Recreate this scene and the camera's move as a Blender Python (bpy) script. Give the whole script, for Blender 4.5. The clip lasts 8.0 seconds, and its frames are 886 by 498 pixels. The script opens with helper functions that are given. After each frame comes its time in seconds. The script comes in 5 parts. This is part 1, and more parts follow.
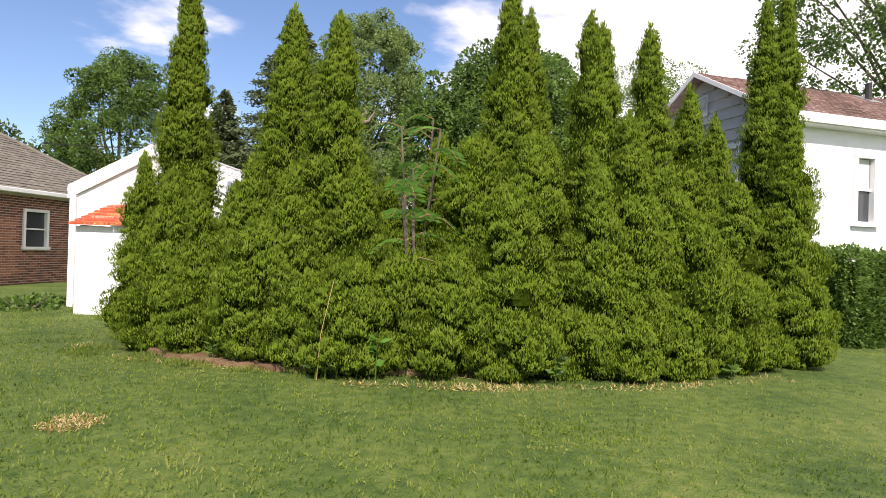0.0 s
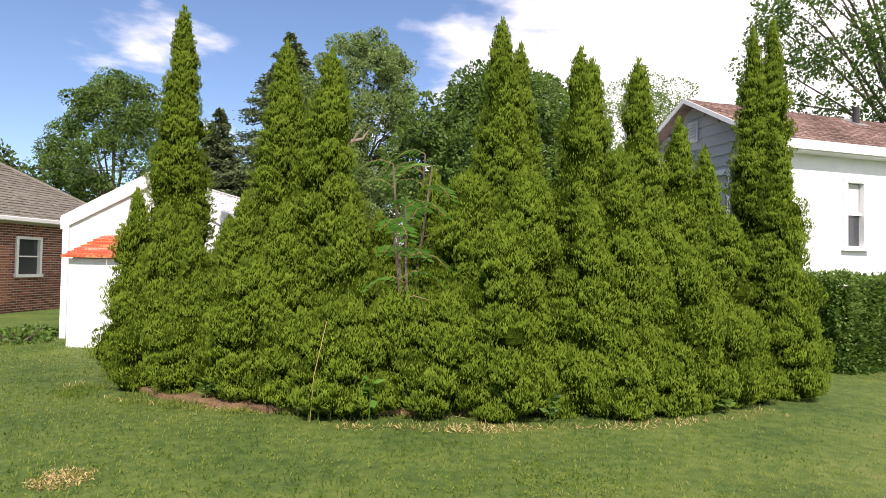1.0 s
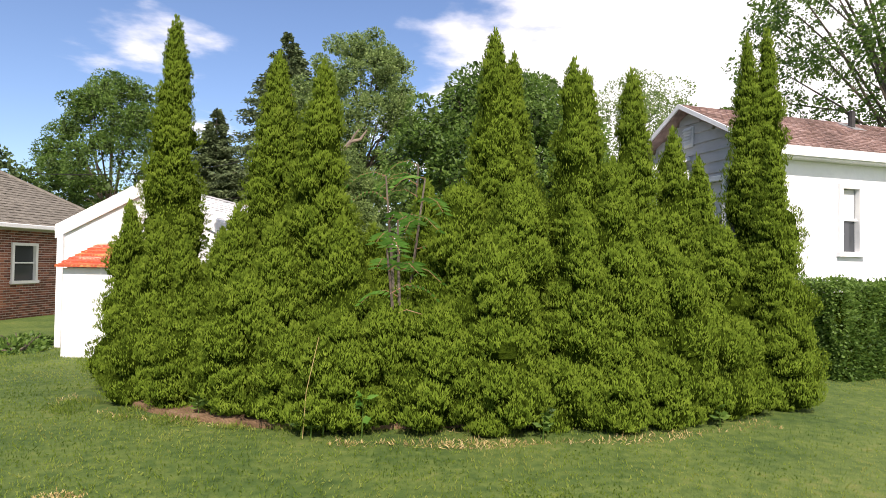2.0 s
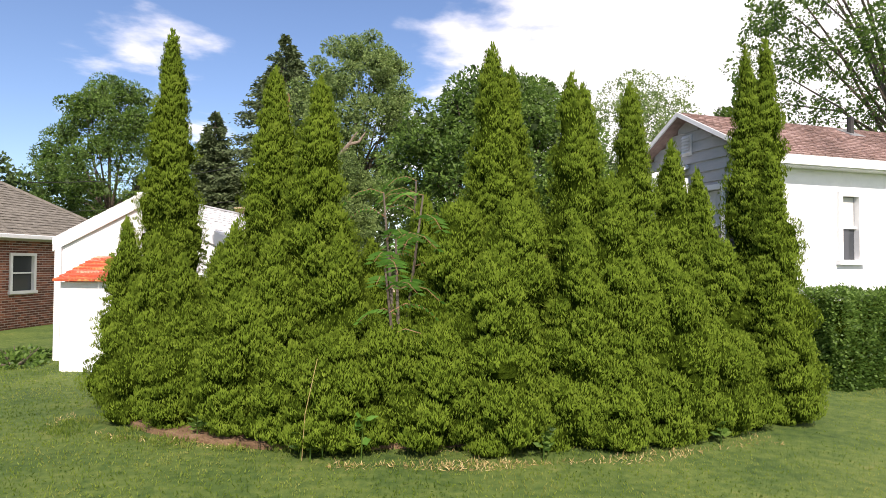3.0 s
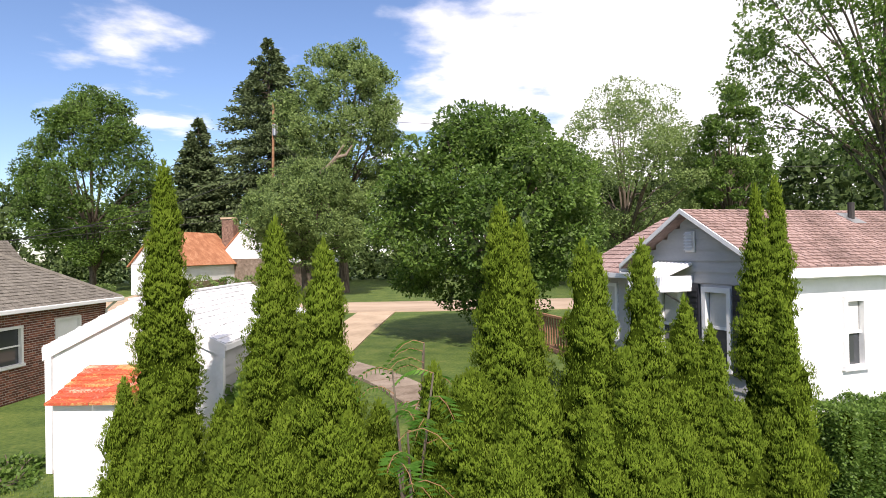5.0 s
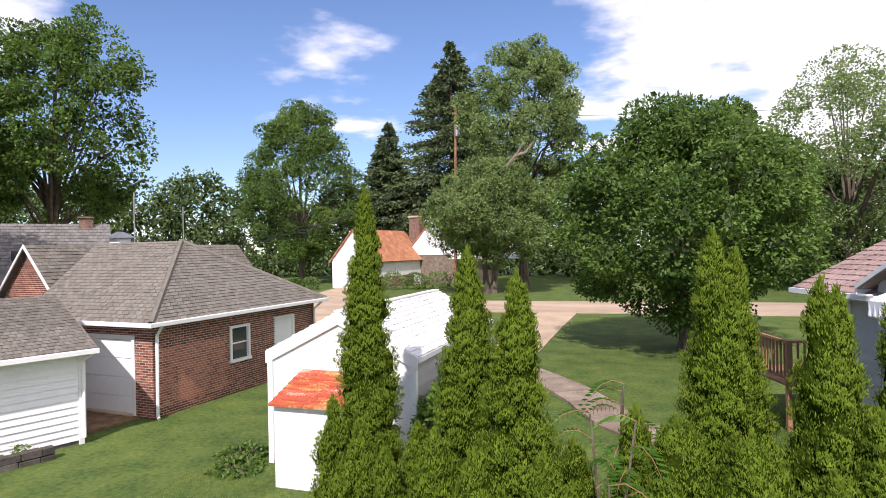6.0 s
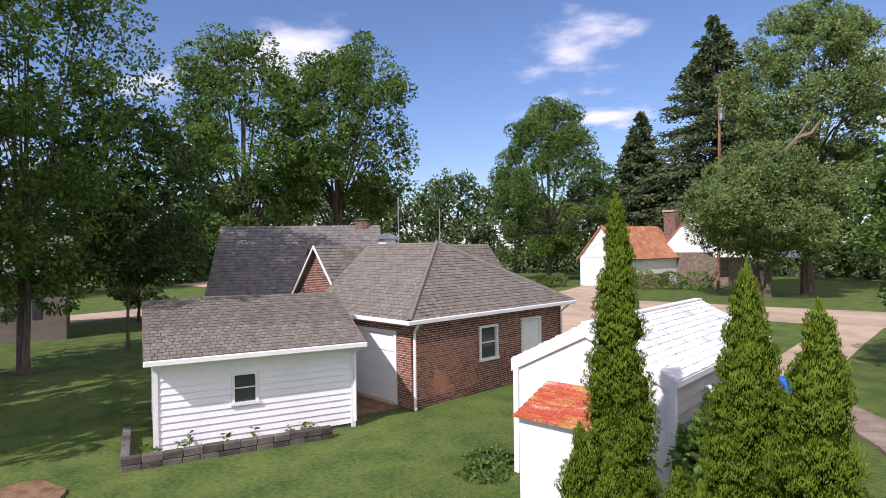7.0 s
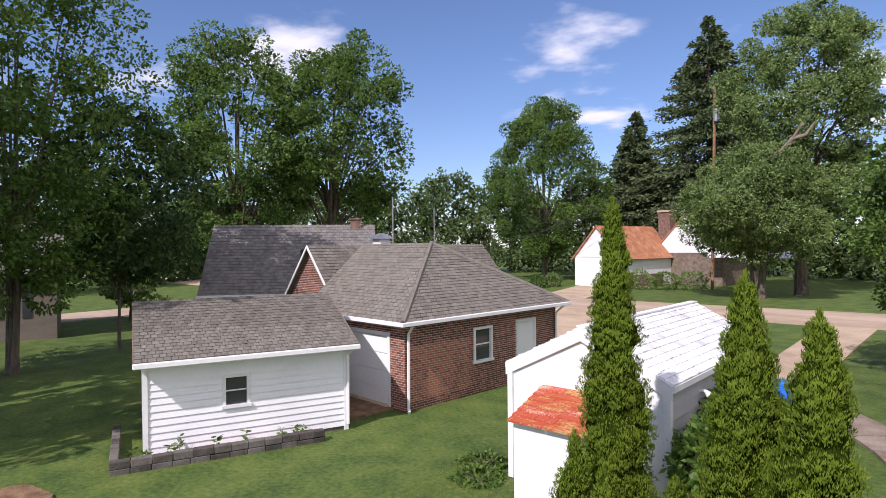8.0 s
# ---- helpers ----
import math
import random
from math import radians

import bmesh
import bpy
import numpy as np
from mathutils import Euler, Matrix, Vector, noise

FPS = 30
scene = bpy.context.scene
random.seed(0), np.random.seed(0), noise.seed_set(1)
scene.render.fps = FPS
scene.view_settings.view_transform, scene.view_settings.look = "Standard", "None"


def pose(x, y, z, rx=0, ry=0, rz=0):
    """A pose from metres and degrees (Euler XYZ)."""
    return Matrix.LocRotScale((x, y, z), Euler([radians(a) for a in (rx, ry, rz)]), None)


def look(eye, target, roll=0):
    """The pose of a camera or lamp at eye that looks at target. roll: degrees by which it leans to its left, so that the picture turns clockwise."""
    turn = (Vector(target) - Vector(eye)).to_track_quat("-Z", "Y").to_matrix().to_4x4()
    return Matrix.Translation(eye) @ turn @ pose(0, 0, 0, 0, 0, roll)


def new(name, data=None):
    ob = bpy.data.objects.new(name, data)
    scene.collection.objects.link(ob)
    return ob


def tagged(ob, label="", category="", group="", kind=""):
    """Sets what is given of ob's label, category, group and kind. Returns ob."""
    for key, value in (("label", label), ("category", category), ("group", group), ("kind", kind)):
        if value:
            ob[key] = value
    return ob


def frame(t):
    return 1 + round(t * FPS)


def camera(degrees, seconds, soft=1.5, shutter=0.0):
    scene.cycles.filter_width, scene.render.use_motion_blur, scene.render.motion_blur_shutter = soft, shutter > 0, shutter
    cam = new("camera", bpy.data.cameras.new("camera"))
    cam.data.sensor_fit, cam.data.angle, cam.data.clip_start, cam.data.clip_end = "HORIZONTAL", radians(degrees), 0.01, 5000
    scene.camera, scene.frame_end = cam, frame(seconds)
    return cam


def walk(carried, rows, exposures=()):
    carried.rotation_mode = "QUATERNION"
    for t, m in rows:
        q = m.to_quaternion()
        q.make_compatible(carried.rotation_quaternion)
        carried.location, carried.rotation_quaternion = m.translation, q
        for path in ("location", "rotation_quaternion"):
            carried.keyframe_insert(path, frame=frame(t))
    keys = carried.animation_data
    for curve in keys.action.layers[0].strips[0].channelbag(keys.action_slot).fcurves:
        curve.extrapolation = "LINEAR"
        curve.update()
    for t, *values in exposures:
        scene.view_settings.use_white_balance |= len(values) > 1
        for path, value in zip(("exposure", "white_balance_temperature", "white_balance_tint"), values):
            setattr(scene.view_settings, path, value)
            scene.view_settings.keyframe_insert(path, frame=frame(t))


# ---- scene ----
cam = camera(73.5, 8.0, soft=0.8)
PATH = [
    (0.0, pose(0.002, -0.003, 1.278, 90.21, -1.70, -0.01)),
    (0.1, pose(0.000, -0.002, 1.300, 91.00, -1.64, -0.06)),
    (0.5, pose(0.005, -0.008, 1.390, 91.58, -1.43, -0.26)),
    (1.0, pose(0.029, -0.020, 1.530, 91.55, -1.04, -0.41)),
    (1.5, pose(0.070, -0.009, 1.643, 91.42, -0.87, -0.50)),
    (3.0, pose(0.102, 0.022, 1.881, 91.39, -0.26, -0.53)),
    (3.5, pose(0.085, 0.085, 2.245, 91.23, 0.10, -0.74)),
    (4.0, pose(0.035, 0.180, 2.890, 90.90, 0.50, -0.80)),
    (4.2, pose(0.004, 0.210, 3.117, 90.74, 0.62, -0.78)),
    (5.3, pose(-0.170, 0.200, 4.156, 90.20, 1.05, -1.90)),
    (5.5, pose(-0.197, 0.216, 4.236, 90.12, 1.13, 0.79)),
    (6.0, pose(-0.320, 0.420, 4.413, 89.95, 1.05, 15.38)),
    (6.5, pose(-0.398, 0.650, 4.563, 89.68, 1.07, 32.14)),
    (7.0, pose(-0.590, 0.999, 4.655, 89.82, 0.85, 38.99)),
    (7.5, pose(-0.650, 1.100, 4.706, 89.80, 0.66, 38.16)),
    (8.0, pose(-0.664, 1.114, 4.725, 89.69, 0.61, 38.50)),
]
walk(cam, PATH, exposures=((0.0, 0.34, 6800, 20), (5.3, 0.34, 6600, 20), (6.5, 0.05, 6200, 26), (8.0, -0.09, 6150, 26)))

# ---- sky and sun ----
SUN_DIR = Vector((0.04, -1.0, 0.97)).normalized()
sun = new("sun", bpy.data.lights.new("sun", "SUN"))
sun.data.energy, sun.data.angle, sun.data.color = 5.0, radians(0.6), (1.0, 0.95, 0.86)
sun.matrix_world = look(SUN_DIR * 60, (0, 0, 0))

world = bpy.data.worlds.new("world")
scene.world = world
world.use_nodes = True
wn, wl = world.node_tree.nodes, world.node_tree.links
wn.clear()
sky = wn.new("ShaderNodeTexSky")
sky.sky_type, sky.sun_disc = "NISHITA", False
sky.sun_elevation = math.asin(SUN_DIR.z)
sky.sun_rotation = math.atan2(SUN_DIR.x, SUN_DIR.y)
sky.air_density, sky.dust_density, sky.ozone_density = 1.0, 0.3, 5.0
tc = wn.new("ShaderNodeTexCoord")
# a broken cloud layer: the view direction cut by a plane overhead, two sizes of noise
sep = wn.new("ShaderNodeSeparateXYZ")
wl.new(tc.outputs["Generated"], sep.inputs[0])


def wmath(op, a, b=0.0, c=0.0, clamp=False):
    n = wn.new("ShaderNodeMath")
    n.operation, n.use_clamp = op, clamp
    for i, v in enumerate((a, b, c)):
        if isinstance(v, (int, float)):
            n.inputs[i].default_value = v
        else:
            wl.new(v, n.inputs[i])
    return n.outputs[0]


height = wmath("MAXIMUM", wmath("ADD", sep.outputs[2], 0.08), 0.02)
flat = wn.new("ShaderNodeCombineXYZ")
wl.new(wmath("DIVIDE", sep.outputs[0], height), flat.inputs[0])
wl.new(wmath("DIVIDE", sep.outputs[1], height), flat.inputs[1])
puff = wn.new("ShaderNodeTexNoise")
puff.inputs["Scale"].default_value, puff.inputs["Detail"].default_value, puff.inputs["Roughness"].default_value = 1.15, 8, 0.52
wl.new(flat.outputs[0], puff.inputs["Vector"])
# more cloud towards the east, clear towards the west
bank = wmath("ADD", wmath("MULTIPLY", sep.outputs[0], 0.62), wmath("MULTIPLY", sep.outputs[1], 0.06))
cover = wmath("ADD", puff.outputs["Fac"], wmath("MAXIMUM", bank, -0.055))
mask = wn.new("ShaderNodeMapRange")
mask.interpolation_type = "SMOOTHSTEP"
mask.inputs["From Min"].default_value, mask.inputs["From Max"].default_value = 0.50, 0.64
wl.new(cover, mask.inputs["Value"])
mixc = wn.new("ShaderNodeMix")
mixc.data_type = "RGBA"
wl.new(mask.outputs[0], mixc.inputs["Factor"])
wl.new(sky.outputs[0], mixc.inputs["A"])
mixc.inputs["B"].default_value = (7.6, 7.7, 7.9, 1)
bg = wn.new("ShaderNodeBackground")
bg.inputs["Strength"].default_value = 0.14
wl.new(mixc.outputs["Result"], bg.inputs["Color"])
wout = wn.new("ShaderNodeOutputWorld")
wl.new(bg.outputs[0], wout.inputs[0])

# ---- materials ----


def material(name, colours, scale=3.0, rough=0.8, bump=0.0, bump_scale=40.0, island=0.0, obj=0.0, spec=0.3,
             translucent=0.0, metal=0.0, stretch=(1, 1, 1), detail=6, fine=0.35, contrast=2.2):
    """Noise between the colours at two sizes, with random change from piece to piece and fine relief."""
    m = bpy.data.materials.new(name)
    m.use_nodes = True
    n, l = m.node_tree.nodes, m.node_tree.links
    b = n["Principled BSDF"]
    b.inputs["Roughness"].default_value = rough
    b.inputs["Specular IOR Level"].default_value = spec
    b.inputs["Metallic"].default_value = metal
    co = n.new("ShaderNodeNewGeometry")
    mp = n.new("ShaderNodeMapping")
    mp.inputs["Scale"].default_value = stretch
    l.new(co.outputs["Position"], mp.inputs[0])
    a = n.new("ShaderNodeTexNoise")
    a.inputs["Scale"].default_value, a.inputs["Detail"].default_value = scale, detail
    l.new(mp.outputs[0], a.inputs["Vector"])
    f = n.new("ShaderNodeTexNoise")
    f.inputs["Scale"].default_value, f.inputs["Detail"].default_value = scale * 9, 4
    l.new(mp.outputs[0], f.inputs["Vector"])

    def m2(op, x, y):
        q = n.new("ShaderNodeMath")
        q.operation = op
        for i, v in enumerate((x, y)):
            if isinstance(v, (int, float)):
                q.inputs[i].default_value = v
            else:
                l.new(v, q.inputs[i])
        return q.outputs[0]

    fac = m2("ADD", m2("MULTIPLY", a.outputs["Fac"], 1 - fine), m2("MULTIPLY", f.outputs["Fac"], fine))
    fac = m2("ADD", m2("MULTIPLY", m2("SUBTRACT", fac, 0.5), contrast), 0.5)
    if island:
        fac = m2("ADD", fac, m2("MULTIPLY", m2("SUBTRACT", co.outputs["Random Per Island"], 0.5), island))
    if obj:
        oi = n.new("ShaderNodeObjectInfo")
        fac = m2("ADD", fac, m2("MULTIPLY", m2("SUBTRACT", oi.outputs["Random"], 0.5), obj))
    r = n.new("ShaderNodeValToRGB")
    while len(r.color_ramp.elements) < len(colours):
        r.color_ramp.elements.new(0.5)
    for i, c in enumerate(colours):
        r.color_ramp.elements[i].position = 0.1 + 0.8 * i / max(1, len(colours) - 1)
        r.color_ramp.elements[i].color = (*c, 1)
    l.new(fac, r.inputs[0])
    l.new(r.outputs[0], b.inputs["Base Color"])
    if bump:
        h = n.new("ShaderNodeTexNoise")
        h.inputs["Scale"].default_value, h.inputs["Detail"].default_value = bump_scale, 5
        l.new(mp.outputs[0], h.inputs["Vector"])
        bp = n.new("ShaderNodeBump")
        bp.inputs["Strength"].default_value, bp.inputs["Distance"].default_value = bump, 0.02
        l.new(h.outputs["Fac"], bp.inputs["Height"])
        l.new(bp.outputs[0], b.inputs["Normal"])
    if translucent:
        t = n.new("ShaderNodeBsdfTranslucent")
        l.new(r.outputs[0], t.inputs["Color"])
        mx = n.new("ShaderNodeMixShader")
        mx.inputs[0].default_value = translucent
        l.new(b.outputs[0], mx.inputs[1])
        l.new(t.outputs[0], mx.inputs[2])
        l.new(mx.outputs[0], n["Material Output"].inputs[0])
    return m


GRASS = material("lawn_grass", [(0.025, 0.055, 0.01), (0.058, 0.102, 0.018), (0.11, 0.155, 0.03), (0.18, 0.187, 0.054)], 1.0, 0.85, 0.9, 60, fine=0.5, contrast=1.8)
BLADE = material("grass_blade", [(0.085, 0.145, 0.018), (0.16, 0.24, 0.03), (0.27, 0.345, 0.06), (0.34, 0.36, 0.1)], 1.1, 0.7, island=0.4, translucent=0.6, contrast=3.6)
SOIL = material("bare_soil", [(0.09, 0.055, 0.03), (0.2, 0.12, 0.065), (0.3, 0.2, 0.12)], 4, 0.95, 0.8, 50)
STRAW = material("dry_grass", [(0.2, 0.15, 0.05), (0.4, 0.3, 0.12), (0.5, 0.4, 0.2)], 6, 0.9, island=0.7)
CEDAR = material("cedar_foliage", [(0.088, 0.143, 0.014), (0.15, 0.222, 0.021), (0.208, 0.283, 0.034)], 7.0, 0.85, island=0.06, contrast=1.8, fine=0.3, detail=2, translucent=0.32, spec=0.1)
# dark core colour: the shade between sprays is put into it
CORE_SHADE = material("core_shade", [(0.014, 0.026, 0.003), (0.045, 0.068, 0.006)], 30, 1.0, 1.0, 60, spec=0.0)
BARK = material("bark", [(0.05, 0.04, 0.03), (0.12, 0.095, 0.07), (0.2, 0.17, 0.13)], 6, 0.95, 0.9, 30, stretch=(1, 1, 0.25))
LEAF = material("leaf_green", [(0.052, 0.107, 0.018), (0.112, 0.2, 0.034), (0.18, 0.28, 0.057)], 0.35, 0.5, island=0.7, translucent=0.42)
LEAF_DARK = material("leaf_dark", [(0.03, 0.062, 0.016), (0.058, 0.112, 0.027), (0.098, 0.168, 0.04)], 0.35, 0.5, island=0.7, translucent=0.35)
# darker leaf colour that stands for shade inside the crowns
LEAF_SHADE = material("leaf_shade", [(0.026, 0.046, 0.012), (0.052, 0.088, 0.022), (0.085, 0.13, 0.034)], 0.8, 0.7, island=0.6, translucent=0.15)
LEAF_FAR = material("far_leaf", [(0.09, 0.14, 0.046), (0.15, 0.22, 0.074), (0.22, 0.3, 0.108)], 0.12, 0.6, island=0.5, translucent=0.5)
LEAF_PALE = material("leaf_pale", [(0.105, 0.17, 0.045), (0.195, 0.28, 0.082), (0.28, 0.37, 0.125)], 0.35, 0.6, island=0.7, translucent=0.4)
NEEDLE = material("spruce_needles", [(0.05, 0.075, 0.03), (0.09, 0.125, 0.048), (0.135, 0.18, 0.07)], 0.5, 0.7, island=0.6, translucent=0.1)
WHITE = material("white_paint", [(0.74, 0.75, 0.76), (0.8, 0.81, 0.82), (0.84, 0.84, 0.84)], 1.2, 0.55, 0.12, 30)
TRIM = material("white_trim", [(0.72, 0.72, 0.71), (0.82, 0.82, 0.81)], 2, 0.5, 0.08, 30)
SHED_WHITE = material("weathered_white", [(0.7, 0.7, 0.69), (0.79, 0.79, 0.78), (0.84, 0.84, 0.83)], 1.4, 0.65, 0.2, 25)
GREY_SIDING = material("grey_siding", [(0.4, 0.39, 0.375), (0.455, 0.445, 0.43), (0.5, 0.49, 0.47)], 0.9, 0.6, 0.15, 30, stretch=(1, 1, 3))
SHINGLE = material("grey_shingle", [(0.112, 0.101, 0.084), (0.178, 0.162, 0.135), (0.25, 0.228, 0.192)], 5.0, 0.95, 0.5, 120, island=0.35, obj=0.35, fine=0.6)
SHINGLE_DARK = material("dark_shingle", [(0.12, 0.112, 0.104), (0.17, 0.16, 0.15), (0.22, 0.208, 0.195)], 4.0, 0.95, 0.4, 100, island=0.5)
SHINGLE_WHITE = material("white_shingle", [(0.5, 0.5, 0.5), (0.72, 0.72, 0.72), (0.82, 0.82, 0.82)], 2.2, 0.8, 0.3, 60, island=0.5, obj=0.5)
SHINGLE_BROWN = material("brown_shingle", [(0.2, 0.135, 0.115), (0.33, 0.225, 0.195), (0.43, 0.31, 0.275)], 1.2, 0.95, 0.4, 100, island=0.25, obj=0.25)
RUST = material("rusted_red_roof", [(0.5, 0.33, 0.12), (0.42, 0.075, 0.03), (0.46, 0.085, 0.045), (0.6, 0.42, 0.28)], 2.6, 0.75, 0.4, 40, island=0.3, obj=0.5, fine=0.5, stretch=(1, 2.5, 1))
ORANGE_ROOF = material("orange_shingle", [(0.3, 0.12, 0.06), (0.44, 0.19, 0.095), (0.55, 0.3, 0.17)], 1.6, 0.9, 0.3, 60, island=0.4, fine=0.5, contrast=3.0)
BRICK = material("red_brick", [(0.13, 0.052, 0.036), (0.26, 0.098, 0.062), (0.4, 0.165, 0.1)], 1.3, 0.9, 0.4, 80, island=0.8, obj=0.8, contrast=0.9)
OLD_BRICK = material("weathered_brick", [(0.09, 0.062, 0.05), (0.19, 0.115, 0.085), (0.31, 0.21, 0.16)], 5.0, 0.95, 0.6, 14, fine=0.5, contrast=3.0)
MORTAR = material("mortar", [(0.5, 0.44, 0.39), (0.62, 0.56, 0.5)], 3, 0.95, 0.4, 90)
CONCRETE = material("pale_concrete", [(0.33, 0.245, 0.16), (0.46, 0.345, 0.235), (0.54, 0.42, 0.295)], 0.5, 0.9, 0.3, 40)
PAVING = material("worn_paving", [(0.16, 0.12, 0.085), (0.25, 0.195, 0.145), (0.33, 0.27, 0.21)], 1.6, 0.95, 0.5, 40, obj=0.4)
ROAD = material("worn_road", [(0.3, 0.22, 0.15), (0.43, 0.325, 0.23), (0.52, 0.405, 0.295)], 0.35, 0.9, 0.3, 30, stretch=(0.3, 1, 1))
WOOD = material("weathered_wood", [(0.12, 0.09, 0.065), (0.22, 0.17, 0.13), (0.32, 0.26, 0.2)], 3, 0.9, 0.5, 30, obj=0.5)
DECK_WOOD = material("deck_wood", [(0.2, 0.1, 0.05), (0.3, 0.16, 0.085), (0.4, 0.23, 0.13)], 3, 0.8, 0.3, 30)
BLACK = material("dark_shutter", [(0.012, 0.013, 0.018), (0.025, 0.027, 0.034)], 4, 0.6)
PIPE = material("dark_metal", [(0.03, 0.03, 0.03), (0.07, 0.065, 0.06)], 5, 0.6, metal=0.4)
GALV = material("grey_metal", [(0.35, 0.35, 0.36), (0.5, 0.5, 0.5)], 5, 0.4, metal=0.8)
# tan darkened: the tan house's tree shade is put into the siding colour
TAN_WALL = material("shaded_tan_siding", [(0.16, 0.135, 0.11), (0.23, 0.195, 0.16)], 1, 0.8, 0.2, 30, stretch=(1, 1, 3))
BLUE = material("blue_plastic", [(0.02, 0.12, 0.5), (0.04, 0.2, 0.65)], 4, 0.4)
BLOCK = material("grey_block", [(0.05, 0.044, 0.038), (0.1, 0.09, 0.077), (0.16, 0.146, 0.128)], 2.5, 0.95, 0.6, 40, obj=0.6)


def glass_material():
    m = bpy.data.materials.new("window_glass")
    m.use_nodes = True
    b = m.node_tree.nodes["Principled BSDF"]
    b.inputs["Base Color"].default_value = (0.05, 0.055, 0.06, 1)
    b.inputs["Roughness"].default_value = 0.06
    b.inputs["Specular IOR Level"].default_value = 0.7
    return m


GLASS = glass_material()
BLIND = material("window_blind", [(0.5, 0.5, 0.48), (0.62, 0.62, 0.6)], 2, 0.7)

# ---- building helpers ----


def mesh_object(name, bm, mat, parent=None, label=""):
    me = bpy.data.meshes.new(name)
    bm.to_mesh(me)
    bm.free()
    me.materials.append(mat)
    ob = new(name, me)
    if parent is not None:
        ob.parent = parent
    if label:
        ob["label"] = label
    return ob


def part(name, bm, mat, parent, label=""):
    return mesh_object(name, bm, mat, parent, label)


def group_empty(name, at, label, category, rz=0.0, group=""):
    e = new(name)
    e.matrix_world = pose(*at, 0, 0, rz)
    e.empty_display_size = 0.2
    return tagged(e, label, category, group)


def box(bm, x0, x1, y0, y1, z0, z1, bevel=0.0):
    r = bmesh.ops.create_cube(bm, size=1.0)
    for v in r["verts"]:
        v.co = Vector(((x0 + x1) / 2 + v.co.x * (x1 - x0), (y0 + y1) / 2 + v.co.y * (y1 - y0), (z0 + z1) / 2 + v.co.z * (z1 - z0)))
    if bevel:
        es = list({e for v in r["verts"] for e in v.link_edges})
        bmesh.ops.bevel(bm, geom=es, offset=bevel, segments=1, affect="EDGES")
    return bm


def boxes(*rows, bevel=0.0):
    bm = bmesh.new()
    for r in rows:
        box(bm, *r, bevel=bevel)
    return bm


def solid(rings, cap=True):
    """A closed mesh through rings of equally many points."""
    bm = bmesh.new()
    made = [[bm.verts.new(p) for p in ring] for ring in rings]
    n = len(rings[0])
    for a, b in zip(made, made[1:]):
        for i in range(n):
            bm.faces.new((a[i], a[(i + 1) % n], b[(i + 1) % n], b[i]))
    if cap:
        bm.faces.new(made[0][::-1])
        bm.faces.new(made[-1])
    bmesh.ops.recalc_face_normals(bm, faces=bm.faces)
    return bm


def slab(corners, thick):
    """A plate of that thickness under the polygon of corners (in order)."""
    pts = [Vector(c) for c in corners]
    nrm = (pts[1] - pts[0]).cross(pts[2] - pts[0]).normalized()
    if nrm.z < 0:
        nrm = -nrm
    return solid([[p - nrm * thick for p in pts], pts])


def tube_rings(bm, pts, radii, sides=7):
    last = None
    for i, (p, r) in enumerate(zip(pts, radii)):
        p = Vector(p)
        d = (Vector(pts[min(i + 1, len(pts) - 1)]) - Vector(pts[max(i - 1, 0)])).normalized()
        u = d.orthogonal().normalized()
        w = d.cross(u)
        if last:
            u = (last - d * last.dot(d)).normalized()
            w = d.cross(u)
        last = u
        ring = [bm.verts.new(p + (u * math.cos(a) + w * math.sin(a)) * r) for a in (2 * math.pi * k / sides for k in range(sides))]
        if i:
            for k in range(sides):
                bm.faces.new((prev[k], prev[(k + 1) % sides], ring[(k + 1) % sides], ring[k]))
        prev = ring
    bm.faces.new(prev)


def tube(pts, radii, sides=7):
    bm = bmesh.new()
    if isinstance(radii, (int, float)):
        radii = [radii] * len(pts)
    tube_rings(bm, pts, radii, sides)
    return bm


def quads_object(name, verts, mat, parent=None, inner=None):
    """One mesh from an array of quads, shape (n, 4, 3). inner: more quads, in the dark colour that paints the shade
    deep inside a crown.
    """
    outer = len(verts)
    if inner is not None:
        verts = np.concatenate([verts, inner])
    v = np.asarray(verts, dtype=np.float32)
    n = len(v)
    me = bpy.data.meshes.new(name)
    me.vertices.add(n * 4)
    me.loops.add(n * 4)
    me.polygons.add(n)
    me.vertices.foreach_set("co", v.reshape(-1))
    me.loops.foreach_set("vertex_index", np.arange(n * 4, dtype=np.int32))
    me.polygons.foreach_set("loop_start", np.arange(0, n * 4, 4, dtype=np.int32))
    me.materials.append(mat)
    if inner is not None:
        me.materials.append(LEAF_SHADE)
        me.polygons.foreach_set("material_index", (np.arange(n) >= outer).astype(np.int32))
    me.update(calc_edges=True)
    ob = new(name, me)
    if parent is not None:
        ob.parent = parent
    return ob


def leaf_quads(rng, centres, out, length, width, droop=0.0, spread=0.7):
    """Pointed leaves at the centres, growing along 'out' with random spread."""
    n = len(centres)
    d = out + rng.normal(0, spread, (n, 3))
    d[:, 2] -= droop
    d /= np.linalg.norm(d, axis=1)[:, None] + 1e-9
    s = np.cross(d, rng.normal(0, 1, (n, 3)))
    s /= np.linalg.norm(s, axis=1)[:, None] + 1e-9
    ln = (length * rng.uniform(0.6, 1.3, n))[:, None]
    wd = (width * rng.uniform(0.6, 1.3, n))[:, None]
    return np.stack([centres, centres + d * ln * 0.5 + s * wd * 0.5, centres + d * ln, centres + d * ln * 0.5 - s * wd * 0.5], 1)

